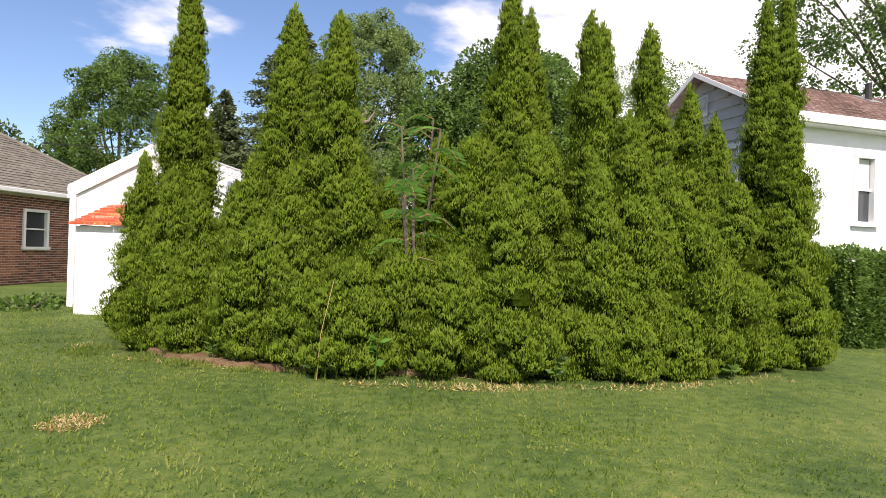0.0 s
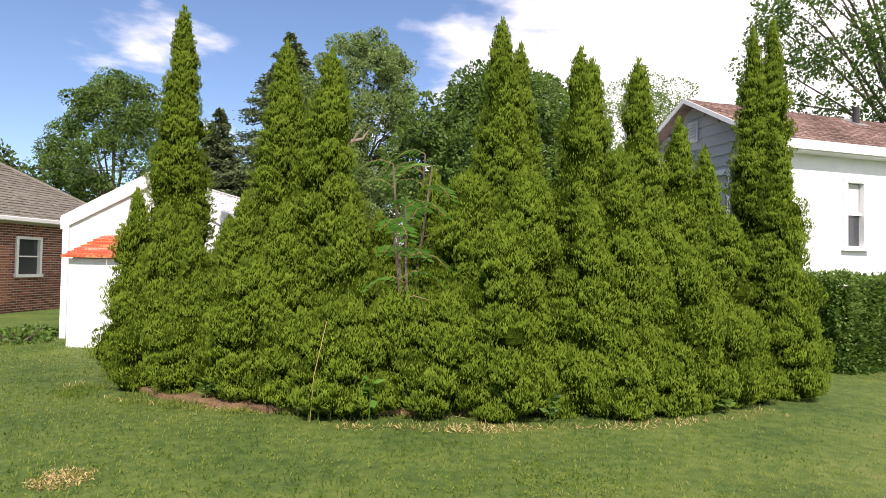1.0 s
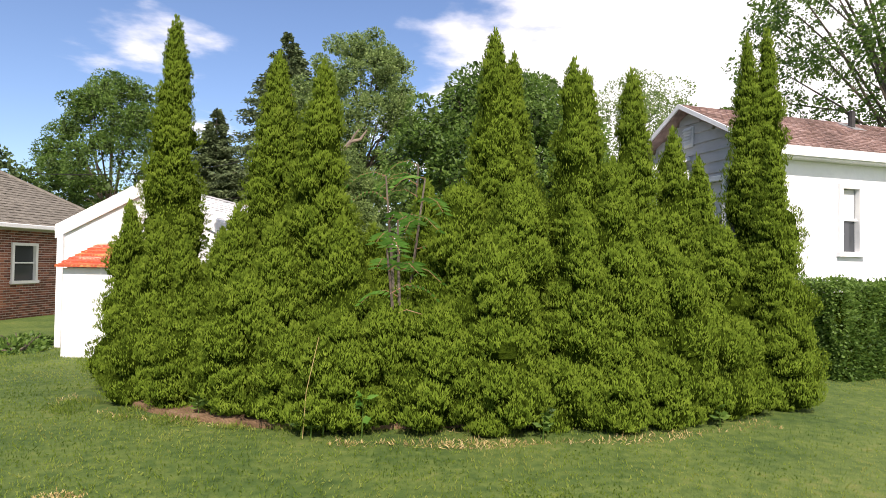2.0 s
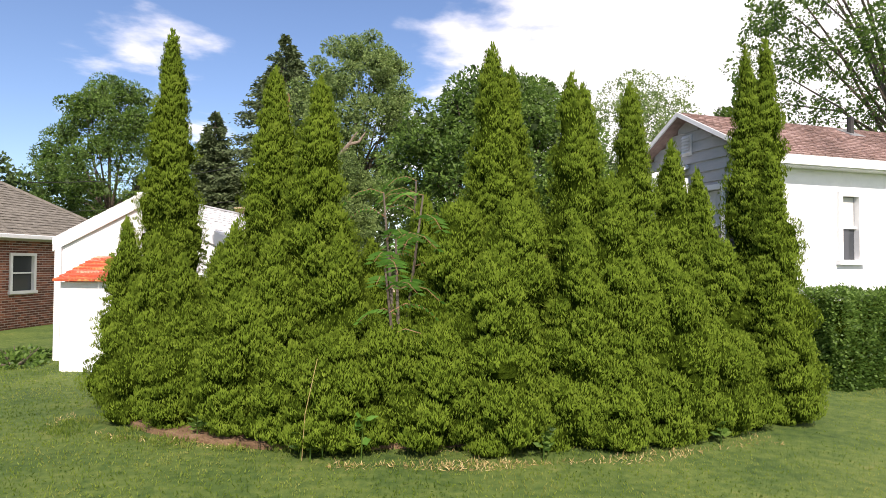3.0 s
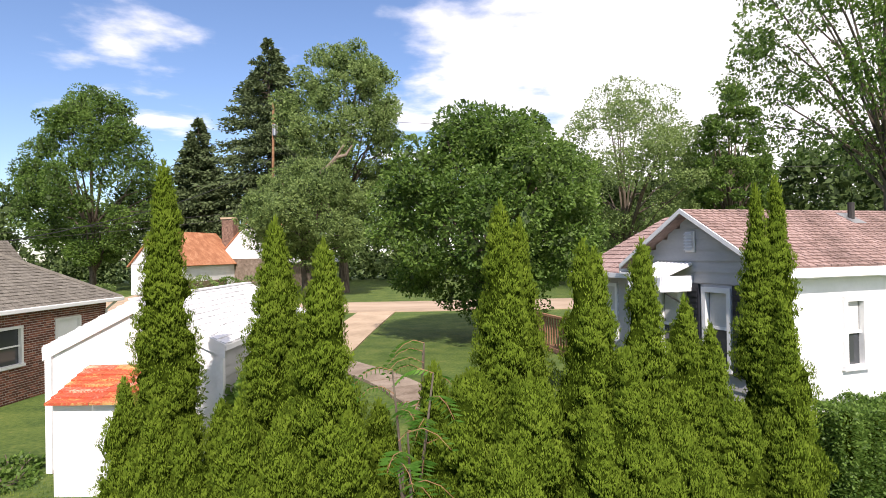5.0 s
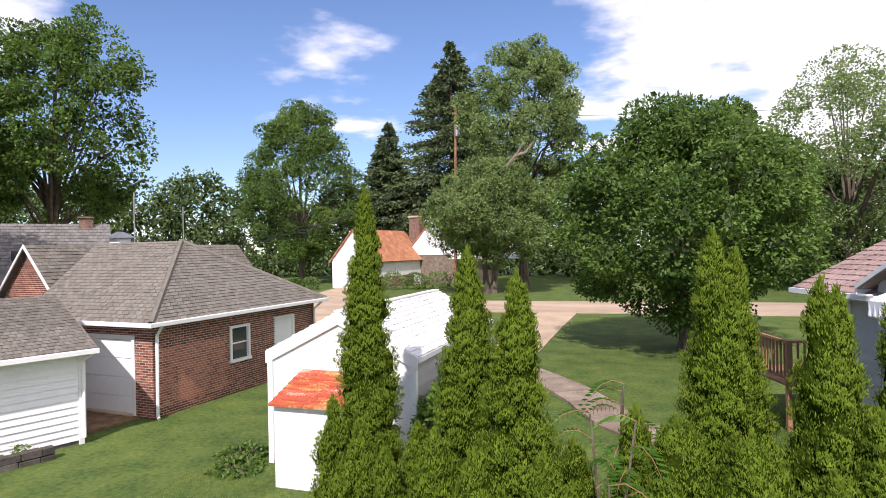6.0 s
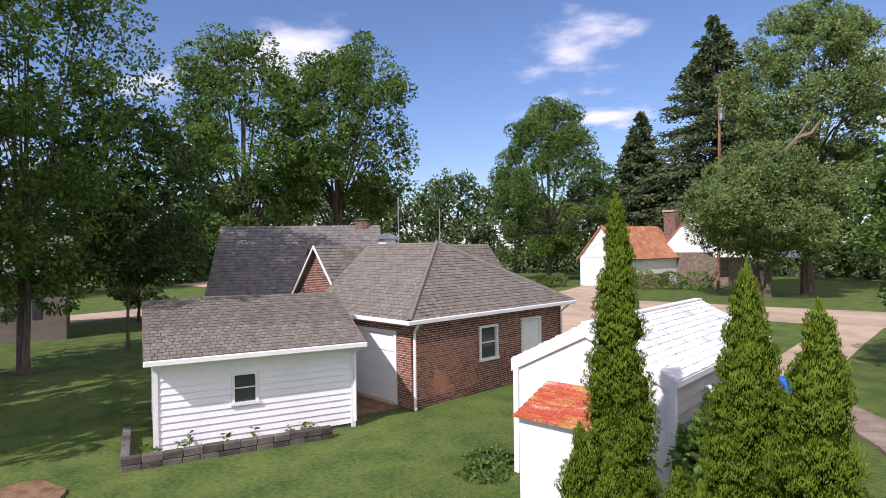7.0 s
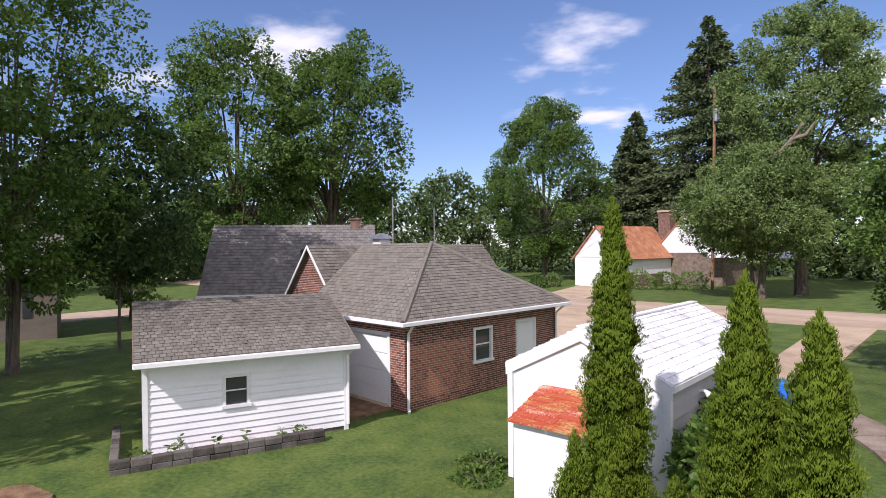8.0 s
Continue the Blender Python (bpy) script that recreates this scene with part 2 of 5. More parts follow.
# ---- ground, road, paths ----


def plate(name, pts, z0, z1, mat, label, category, kind="structure"):
    bm = solid([[(x, y, z0) for x, y in pts], [(x, y, z1) for x, y in pts]])
    return tagged(mesh_object(name, bm, mat), label, category, kind=kind)


def build_ground():
    bm = bmesh.new()
    xs = [-900, -300, -120] + [-60 + 2.0 * i for i in range(51)] + [120, 300, 900]
    ys = [-900, -200, -60, -20] + [-8 + 2.0 * i for i in range(44)] + [120, 300, 900]
    grid = [[bm.verts.new((x, y, 0.05 * (noise.noise((x * 0.13, y * 0.13, 0)) if abs(x) < 60 and abs(y) < 90 else 0))) for x in xs] for y in ys]
    for a, b in zip(grid, grid[1:]):
        for i in range(len(xs) - 1):
            bm.faces.new((a[i], a[i + 1], b[i + 1], b[i]))
    for f in bm.faces:
        f.smooth = True
    tagged(mesh_object("ground", bm, GRASS), "mown green lawn with paler and yellowed patches", "lawn", kind="structure")


build_ground()
plate("road", [(-140, 41.5), (-30, 40.6), (60, 39.2), (140, 38), (140, 46.5), (60, 47.5), (-30, 48.6), (-140, 50)], -0.2, 0.07, ROAD, "pale worn residential road with faded cracks", "road")
plate("road_side", [(-47, -60), (-42.5, -60), (-44.5, 41.2), (-50, 41.2)], -0.2, 0.065, ROAD, "pale side street behind the gardens", "road")
plate("driveway", [(-23.5, 40.8), (-10.2, 40.5), (-9.6, 36), (-10.4, 30), (-10.8, 23.8), (-16.5, 24.8), (-19.0, 31)], -0.2, 0.062, CONCRETE, "wide pale concrete drive beside the brick garage", "driveway")
plate("driveway_far", [(-27.6, 48.3), (-22.8, 48.2), (-26.0, 62.6), (-30.6, 63.4)], -0.2, 0.06, CONCRETE, "pale concrete drive before the far white garage", "driveway")
plate("driveway_shed", [(-4.7, 40.4), (-2.2, 40.4), (-2.7, 33), (-3.1, 25), (-3.4, 20), (-5.6, 20), (-5.2, 27)], -0.2, 0.058, CONCRETE, "narrow pale concrete drive behind the shed", "driveway")


def arc_path():
    """Curved garden walk of separate paving slabs."""
    base = group_empty("garden_walk", (-1.2, 17, 0.0), "curved walk of worn stone slabs across the lawn", "path")
    pts = [(-3.3, 21.6), (-2.6, 20.6), (-1.95, 19.6), (-1.35, 18.6), (-0.85, 17.6), (-0.5, 16.6), (-0.1, 15.7), (0.45, 15.0), (1.15, 14.5), (2.0, 14.2), (2.9, 14.0)]
    for i, (a, b) in enumerate(zip(pts, pts[1:])):
        a, b = Vector((*a, 0)), Vector((*b, 0))
        d = (b - a).normalized()
        s = Vector((-d.y, d.x, 0)) * 0.62
        a2, b2 = a + d * 0.02, b - d * 0.02
        o = Vector((-1.2, 17, 0))
        ring = [a2 - s - o, b2 - s - o, b2 + s - o, a2 + s - o]
        part("paving_slab", solid([[p + Vector((0, 0, -0.1)) for p in ring], [p + Vector((0, 0, 0.07 + 0.01 * (i % 3))) for p in ring]]), PAVING, base)


arc_path()


def blob(cx, cy, rx, ry, z, seed, n=26):
    return [(cx + rx * math.cos(a) * (1 + 0.25 * noise.noise((math.cos(a) * 1.5, math.sin(a) * 1.5, seed))), cy + ry * math.sin(a) * (1 + 0.25 * noise.noise((math.cos(a) * 1.5, math.sin(a) * 1.5, seed + 5)))) for a in (2 * math.pi * k / n for k in range(n))]


plate("soil_bed", blob(-0.3, 7.5, 3.8, 1.36, 0, 3.1), -0.2, 0.055, SOIL, "bare brown soil strip under the evergreens", "soil bed")
plate("soil_patch", blob(-13.9, 4.6, 0.9, 0.75, 0, 7.7), -0.2, 0.06, SOIL, "bare brown dirt patch in the lawn", "dirt patch")


def scatter(name, n, area, mat, length, width, seed, keep=None, label="", category="grass", up=1.0):
    rng = np.random.default_rng(seed)
    x0, x1, y0, y1 = area
    c = np.stack([rng.uniform(x0, x1, n), y0 + (y1 - y0) * rng.uniform(0, 1, n) ** 1.25, np.full(n, 0.0)], 1)
    if keep is not None:
        c = c[keep(c[:, 0], c[:, 1])]
    q = leaf_quads(rng, c, np.tile([0, 0, up], (len(c), 1)), length, width, spread=0.45)
    return tagged(quads_object(name, q, mat), label, category, kind="stuff")


def in_bed(x, y):
    return ((x + 0.25) / 4.2) ** 2 + ((y - 7.4) / 1.34) ** 2 < 1


scatter("grass", 95000, (-8.5, 8.5, 2.2, 11.5), BLADE, 0.036, 0.011, 5, lambda x, y: ~in_bed(x, y), "short mown grass blades with clover", "grass")
scatter("edge_grass", 7000, (-4.3, -0.6, 5.85, 7.2), BLADE, 0.07, 0.01, 8, lambda x, y: (np.sin(x * 4.1) + np.sin(x * 9.3 + 1) + 0.5 * np.sin(y * 19) > -0.35) & (np.abs(np.sqrt(((x + 0.25) / 4.2) ** 2 + ((y - 7.4) / 1.34) ** 2) - 0.99) < 0.14), "longer grass tufts growing into the bed edge", "grass")
scatter("clover", 16000, (0.6, 4.2, 2.3, 4.9), BLADE, 0.022, 0.02, 12, lambda x, y: np.sin(x * 3.1 + np.sin(y * 4)) + np.sin(y * 4.7 + x) > 0.3, "low bright green clover leaves in the lawn", "clover", up=0.35)
scatter("dry_grass", 7000, (-4.4, 5.0, 5.8, 7.4), STRAW, 0.05, 0.009, 6, lambda x, y: (np.abs(np.sqrt(((x + 0.25) / 4.2) ** 2 + ((y - 7.4) / 1.34) ** 2) - 1.0) < 0.07) & (np.sin(x * 5.3) + np.sin(x * 2.1 + 1) > -0.6), "dry yellow grass along the bed edge", "dry grass", up=0.3)
scatter("straw_litter", 13000, (-0.9, 3.7, 5.3, 7.2), STRAW, 0.06, 0.008, 9, lambda x, y: np.abs(np.sqrt(((x + 0.05) / 4.4) ** 2 + ((y - 7.4) / 1.85) ** 2) - 1.0) < 0.05 + 0.03 * np.sin(x * 3.7), "dry straw litter along the evergreens' base", "dry grass", up=0.15)
scatter("dead_grass", 3500, (-2.86, -2.24, 3.85, 4.45), STRAW, 0.035, 0.008, 7, lambda x, y: ((x + 2.55) / 0.22) ** 2 + ((y - 4.15) / 0.24) ** 2 < 0.55 + 0.3 * np.sin(x * 91 + 3 * np.sin(y * 37)) + 0.3 * np.sin(y * 83 + x * 29), "dead straw-coloured spot in the lawn", "dry grass", up=0.25)

# ---- evergreens in the clump ----


def cone_radius(u, r, power):
    return r * np.clip(1 - u, 0, 1) ** power * np.clip(0.62 + 2.6 * u, 0, 1)


def frond(w):
    """Curled relief of the scaly sprays, about -2 to 2, at a few centimetres' size."""
    return np.sin(w[:, 0] * 52 + 2 * np.sin(w[:, 2] * 37)) * np.sin(w[:, 1] * 49 + 2 * np.sin(w[:, 0] * 41)) + np.sin(w[:, 2] * 55 + 2.5 * np.sin(w[:, 0] * 33 + w[:, 1] * 29))


def spray_quads(rng, centres, along, normal, length, width):
    """Flat sprays growing along one way and facing another, both a little uneven."""
    n = len(centres)
    d = along + rng.normal(0, 0.25, (n, 3))
    d /= np.linalg.norm(d, axis=1)[:, None] + 1e-9
    face = normal + rng.normal(0, 0.2, (n, 3))
    face /= np.linalg.norm(face, axis=1)[:, None] + 1e-9
    d -= face * (0.7 * np.sum(d * face, axis=1))[:, None]
    d /= np.linalg.norm(d, axis=1)[:, None] + 1e-9
    s = np.cross(d, face)
    s /= np.linalg.norm(s, axis=1)[:, None] + 1e-9
    ln = (length * rng.uniform(0.6, 1.3, n))[:, None]
    wd = (width * rng.uniform(0.6, 1.3, n))[:, None]
    return np.stack([centres, centres + d * ln * 0.5 + s * wd * 0.5, centres + d * ln, centres + d * ln * 0.5 - s * wd * 0.5], 1)


def arborvitae(x, y, h, r, seed, lean=(0, 0), power=0.75, label="", others=()):
    """A columnar evergreen: a core painted dark for shade, and lobes of small scaly sprays. others: (x, y, h, r, power)
    of the neighbours that hide its inner side.
    """
    rng = np.random.default_rng(seed)
    root = group_empty("arborvitae", (x, y, 0), label, "evergreen shrub", group="clump of arborvitae")
    lx, ly = lean
    part("trunk", tube([(0, 0, -0.1), (lx * 0.3, ly * 0.3, h * 0.4), (lx * 0.8, ly * 0.8, h * 0.85)], [0.05 + 0.008 * h, 0.04, 0.01], 6), BARK, root)
    def on_surface(n):
        u = rng.uniform(0.012, 0.985, n)
        u = u[rng.uniform(0, 1, n) < cone_radius(u, r, power) / r + 0.04]
        return u, rng.uniform(0, 2 * np.pi, len(u))

    area = 2 * math.pi * r * h * 0.62
    low = power < 0.4
    lu, la = on_surface(int(area / (0.075 if low else 0.045)))
    lr = cone_radius(lu, r, power)
    lobes = np.stack([lr * np.cos(la), lr * np.sin(la), lu * h], 1)
    size_l = rng.uniform(0.2, 0.3, len(lu)) if low else rng.uniform(0.13, 0.22, len(lu))
    u, a = on_surface(int(area / 0.00009))
    thin = (np.sin(a) < 0.55) | (rng.uniform(0, 1, len(u)) < 0.5)
    u, a = u[thin], a[thin]
    rr = cone_radius(u, r, power)
    c = np.stack([rr * np.cos(a), rr * np.sin(a), u * h], 1)
    keep = np.ones(len(u), bool)
    for ox, oy, oh, orr, op in others:
        dd = np.hypot(c[:, 0] + x - ox, c[:, 1] + y - oy)
        keep &= ~((c[:, 2] < oh * 0.97) & (dd < 0.82 * cone_radius(np.clip(c[:, 2] / oh, 0, 1), orr, op)))
    c, u, a = c[keep], u[keep], a[keep]

    def relief(pts, uu):
        """Height of the lobes over the smooth outline, and how far they shrink towards the tip."""
        far, second = np.full(len(uu), 9.0), np.full(len(uu), 9.0)
        for p, sz in zip(lobes, size_l):
            d = np.linalg.norm(pts - p, axis=1) / sz
            second = np.minimum(second, np.maximum(far, d))
            far = np.minimum(far, d)
        slim = np.clip((1 - uu) * 2.4, 0.12, 1)
        w = pts + seed
        big = np.sin(w[:, 0] * 7.1 + np.sin(w[:, 2] * 4.3)) * np.sin(w[:, 2] * 6.1 + 1.3 * np.sin(w[:, 1] * 5.7))
        crease = np.clip((second - far) / 0.4, 0, 1)
        return ((0.34 if low else 0.2) * (np.clip(1 - far ** 2, 0, 1) ** 0.6 * 0.6 + 0.5 * crease ** 0.6 - 0.6) + 0.05 * big) * slim, slim, np.where(far < 1.1, crease, 0)

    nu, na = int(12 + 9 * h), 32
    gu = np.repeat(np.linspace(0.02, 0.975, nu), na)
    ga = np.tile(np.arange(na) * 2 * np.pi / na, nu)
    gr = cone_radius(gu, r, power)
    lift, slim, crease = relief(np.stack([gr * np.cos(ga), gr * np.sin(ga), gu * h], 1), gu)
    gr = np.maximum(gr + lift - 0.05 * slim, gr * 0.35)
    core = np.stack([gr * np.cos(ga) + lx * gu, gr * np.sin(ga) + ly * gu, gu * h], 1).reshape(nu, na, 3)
    # the dark core paints the shade seen in creases and pockets
    part("inner_foliage", solid([[tuple(p) for p in ring] for ring in core]), CORE_SHADE, root)
    rise, slim, crease = relief(c, u)
    # sprays thin out in creases, baring the core's painted shade
    shown = (rng.uniform(0, 1, len(u)) < 0.14 + crease * 3.0) | (u > 0.9)
    c, u, a, rise, slim = c[shown], u[shown], a[shown], rise[shown], slim[shown]
    w = c + seed
    curl = frond(w)
    slope = np.stack([(frond(w + e) - curl) / 0.002 for e in np.eye(3) * 0.002], 1)
    rise += 0.036 * (curl - 0.1) * np.clip(slim, 0.4, 1)
    out = np.stack([np.cos(a), np.sin(a), np.full(len(u), 0.3)], 1)
    full = (curl > -0.7) | (rng.uniform(0, 1, len(u)) < 0.2)
    c, u, a, rise, out, slope = c[full], u[full], a[full], rise[full], out[full], slope[full]
    c += out * np.array([1, 1, 0.5]) * rise[:, None] + np.stack([lx * u, ly * u, 0 * u], 1) + rng.normal(0, 0.008, c.shape)
    q = spray_quads(rng, c, out * 0.35 + np.array([0, 0, 0.9]), out - 0.009 * slope, 0.043, 0.013)
    nl = 110
    zt = rng.uniform(0.88, 1.0, nl) ** 0.6
    tip = np.stack([lx * zt + rng.normal(0, 0.03, nl) * (1.1 - zt) * 4, ly * zt + rng.normal(0, 0.03, nl) * (1.1 - zt) * 4, zt * h], 1)
    q2 = leaf_quads(rng, tip, np.tile([0, 0, 1.0], (nl, 1)), 0.08, 0.02, spread=0.25)
    quads_object("foliage", np.concatenate([q, q2]), CEDAR, root)
    return root


TALL = "tall narrow bright green arborvitae with a pointed leader"
LOW = "low rounded green arborvitae at the clump's edge"
# x, y, height, radius
PLANTS = [
    (-3.84, 8.83, 5.32, 0.52, (-0.02, 0), TALL), (-2.01, 7.72, 4.40, 0.56, (0, 0), TALL), (-1.31, 7.14, 4.11, 0.58, (0, 0), TALL),
    (0.76, 7.18, 4.54, 0.50, (0, 0), TALL), (1.02, 7.45, 4.34, 0.44, (0, 0), TALL), (1.63, 6.81, 4.04, 0.44, (0, 0), TALL),
    (1.80, 6.9, 3.96, 0.42, (0, 0), TALL), (2.41, 7.1, 4.04, 0.46, (0, 0), TALL), (2.95, 7.2, 3.35, 0.42, (0, 0), TALL),
    (3.28, 7.25, 3.02, 0.40, (0, 0), TALL), (4.14, 7.74, 4.75, 0.33, (0, 0), TALL), (4.42, 7.76, 4.83, 0.38, (0, 0), TALL),
    (4.28, 7.4, 3.25, 0.38, (0, 0), TALL), (-3.92, 7.75, 2.42, 0.40, (0, 0), TALL), (-3.42, 7.5, 2.2, 0.42, (0, 0), TALL),
    (-2.98, 7.25, 1.95, 0.40, (0, 0), TALL), (-2.75, 7.85, 2.1, 0.42, (0, 0), TALL), (-2.25, 6.95, 2.3, 0.50, (0, 0), TALL),
    (-1.72, 6.7, 2.2, 0.48, (0, 0), TALL), (-2.0, 6.6, 1.55, 0.46, (0, 0), LOW), (-0.95, 6.22, 1.12, 0.50, (0, 0), LOW),
    (-0.40, 6.4, 1.3, 0.52, (0, 0), LOW), (-0.05, 7.1, 2.65, 0.45, (0, 0), TALL), (0.34, 6.8, 2.6, 0.5, (0, 0), LOW),
    (0.98, 6.6, 2.6, 0.50, (0, 0), LOW), (0.70, 6.3, 2.0, 0.46, (0, 0), LOW), (1.58, 6.35, 2.35, 0.46, (0, 0), TALL),
    (2.02, 6.55, 2.85, 0.48, (0, 0), TALL), (2.68, 6.6, 1.8, 0.48, (0, 0), LOW), (3.42, 7.05, 2.2, 0.36, (0, 0), LOW),
    (0.74, 6.1, 1.05, 0.40, (0, 0), LOW), (1.40, 6.2, 0.72, 0.38, (0, 0), LOW), (1.98, 6.25, 0.88, 0.40, (0, 0), LOW), (2.5, 6.35, 0.75, 0.38, (0, 0), LOW),
    (3.70, 6.85, 0.62, 0.24, (0, 0), LOW), (0.1, 6.25, 1.25, 0.48, (0, 0), LOW), (-1.45, 6.4, 1.0, 0.42, (0, 0), LOW), (-3.3, 7.15, 1.1, 0.38, (0, 0), LOW), (-3.72, 7.72, 1.6, 0.42, (0, 0), LOW),
    (4.36, 7.35, 1.9, 0.33, (0, 0), LOW), (3.1, 6.7, 1.3, 0.42, (0, 0), LOW), (-2.75, 6.9, 1.0, 0.36, (0, 0), LOW), (4.26, 7.15, 1.2, 0.33, (0, 0), LOW), (2.45, 6.8, 2.3, 0.45, (0, 0), LOW), (-1.0, 6.8, 2.2, 0.55, (0, 0), TALL), (-0.72, 7.45, 2.15, 0.44, (0, 0), TALL),
]
SHAPES = [(x, y, h, r, 0.32 if lab == LOW else 0.60) for x, y, h, r, lean, lab in PLANTS]
for i, (x, y, h, r, lean, lab) in enumerate(PLANTS):
    arborvitae(x, y, h, r, 100 + i, lean, SHAPES[i][4], lab, SHAPES[:i] + SHAPES[i + 1:])

# ---- trees ----


def broad_tree(name, x, y, h, z0, rx, seed, mat, label, clumps=70, per=210, leaf=0.34, trunk=0.3, rz=None, top=1.0, stems=1, sparse=1.0, droop=0.15, ry=None, lean=(0, 0), clump_r=0.18, dense=True):
    """A tree with limbs and a crown of leaf clumps round an uneven ellipsoid."""
    rng = np.random.default_rng(seed)
    root = group_empty(name, (x, y, 0), label, "tree")
    ry = ry or rx
    hz = (h - z0) / 2
    cz = z0 + hz
    cl = []
    while len(cl) < clumps:
        p = rng.normal(0, 1, 3)
        p /= np.linalg.norm(p)
        p *= rng.uniform(0.35, 1.0) ** 0.45
        w = 1.0 - 0.35 * max(0.0, p[2]) * top
        uneven = 1 + 0.25 * noise.noise((p[0] * 1.6 + seed, p[1] * 1.6, p[2] * 1.6))
        cl.append((p[0] * rx * w * uneven + lean[0], p[1] * ry * w * uneven + lean[1], cz + p[2] * hz * (0.9 + 0.1 * uneven)))
    cl = np.array(cl)
    bm = bmesh.new()
    for s in range(stems):
        off = (s - (stems - 1) / 2) * trunk * 2.4
        tube_rings(bm, [(off, 0, -0.2), (off * 1.1, 0, z0 * 0.4), (off * 1.8 + lean[0] * 0.3, 0.1, z0 + hz * 0.3), (off * 2.5 + lean[0] * 0.8, 0, z0 + hz * 1.3)], [trunk * 1.35, trunk, trunk * 0.7, trunk * 0.15], 9)
    part("trunk", bm, BARK, root)
    lb = bmesh.new()
    for p in cl[:: max(1, clumps // 26)]:
        st = Vector((lean[0] * 0.2, 0, z0 * 0.75 + rng.uniform(0, 0.6) * hz))
        mid = st.lerp(Vector(p), 0.5) + Vector((0, 0, 0.1 * hz))
        tube_rings(lb, [st, mid, Vector(p)], [trunk * 0.36, trunk * 0.2, 0.03], 5)
    part("limbwork", lb, BARK, root)["kind"] = "stuff"
    m = max(rx, ry)
    ci = np.repeat(np.arange(clumps), per)
    d = rng.normal(0, 1, (clumps * per, 3))
    d /= np.linalg.norm(d, axis=1)[:, None]
    cr = m * clump_r * rng.uniform(0.7, 1.35, clumps)
    pos = cl[ci] + d * (cr[ci] * rng.uniform(0.55, 1.0, clumps * per) ** 0.6)[:, None] * np.array([1, 1, 0.75])
    keep = (rng.uniform(0, 1, len(pos)) < sparse) & ((pos[:, 1] < 0.3 * ry + lean[1]) | (rng.uniform(0, 1, len(pos)) < 0.4))
    q = leaf_quads(rng, pos[keep], d[keep], leaf, leaf * 0.62, droop=droop, spread=0.6)
    # dark quads in each clump: crown shade put into the leaf colour
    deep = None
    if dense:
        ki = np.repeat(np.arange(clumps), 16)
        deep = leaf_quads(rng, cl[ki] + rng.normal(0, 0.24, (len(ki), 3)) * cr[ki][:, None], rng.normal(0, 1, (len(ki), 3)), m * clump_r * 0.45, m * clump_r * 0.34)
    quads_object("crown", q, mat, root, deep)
    return root


def conifer(name, x, y, h, r, seed, label, mat=None, z0=1.5, leaf=0.5, layers=26):
    rng = np.random.default_rng(seed)
    root = group_empty(name, (x, y, 0), label, "conifer")
    part("trunk", tube([(0, 0, -0.2), (0, 0, h * 0.5), (0, 0, h)], [0.02 * h, 0.012 * h, 0.02], 8), BARK, root)
    lb = bmesh.new()
    cs, outs = [], []
    for i in range(layers):
        u = i / (layers - 1)
        z = z0 + (h - z0) * u
        reach = r * (1 - u) ** 0.85 + 0.15
        for k in range(9 if u < 0.85 else 5):
            a = rng.uniform(0, 2 * math.pi)
            ln = reach * rng.uniform(0.65, 1.1)
            e = np.array([math.cos(a) * ln, math.sin(a) * ln, -0.18 * ln + 0.1])
            tube_rings(lb, [(0, 0, z), (e[0] * 0.5, e[1] * 0.5, z + e[2] * 0.3), (e[0], e[1], z + e[2])], [0.06, 0.04, 0.015], 4)
            n = int(70 + 170 * ln / r)
            f = rng.uniform(0.1, 1, n) ** 0.5
            p = np.outer(f, e) + np.array([0, 0, z])
            side = rng.normal(0, 0.22, (n, 3)) * np.array([ln * 0.5, ln * 0.5, 0.6])
            cs.append(p + side)
            outs.append(np.tile([math.cos(a), math.sin(a), -0.35], (n, 1)))
    part("limbwork", lb, BARK, root)["kind"] = "stuff"
    q = leaf_quads(rng, np.concatenate(cs), np.concatenate(outs), leaf, leaf * 0.42, spread=0.55)
    quads_object("crown", q, mat or NEEDLE, root)
    return root


broad_tree("maple_tree", 2.8, 26.8, 10.35, 1.1, 4.95, 11, LEAF, "dense round green maple standing on the lawn", 240, 400, 0.165, 0.28, top=0.55, clump_r=0.165)
broad_tree("willow_tree", -11.2, 57, 12.8, 3.0, 6.2, 12, LEAF_PALE, "pale green spreading tree across the road", 170, 400, 0.21, 0.3, stems=2, top=0.5)
broad_tree("shade_tree", -39.4, 71.5, 24.0, 2.4, 8.0, 13, LEAF, "tall rounded green shade tree", 180, 420, 0.26, 0.4, top=0.8)
broad_tree("shade_tree", -8.6, 62, 26.2, 8.0, 6.4, 14, LEAF_PALE, "tall broad green tree with a broken bare limb", 190, 380, 0.25, 0.45, top=0.4)
conifer("spruce_tree", -23.2, 90, 36.2, 11.5, 15, "tall dark spruce tree behind the pale tree", leaf=0.62, layers=40, z0=11.0)
conifer("spruce_tree", -33.4, 89, 24.0, 7.2, 16, "dark green conifer standing among the far trees", leaf=0.62, layers=34, z0=3.5)
broad_tree("shade_tree", 19.2, 57, 20.0, 4.0, 8.2, 17, LEAF_PALE, "thin pale green tree with open branches", 140, 320, 0.24, 0.35, sparse=0.95, dense=False)
broad_tree("shade_tree", 27.0, 52, 19.0, 4.0, 3.5, 18, LEAF, "narrow upright green tree behind the house", 100, 320, 0.25, 0.3)
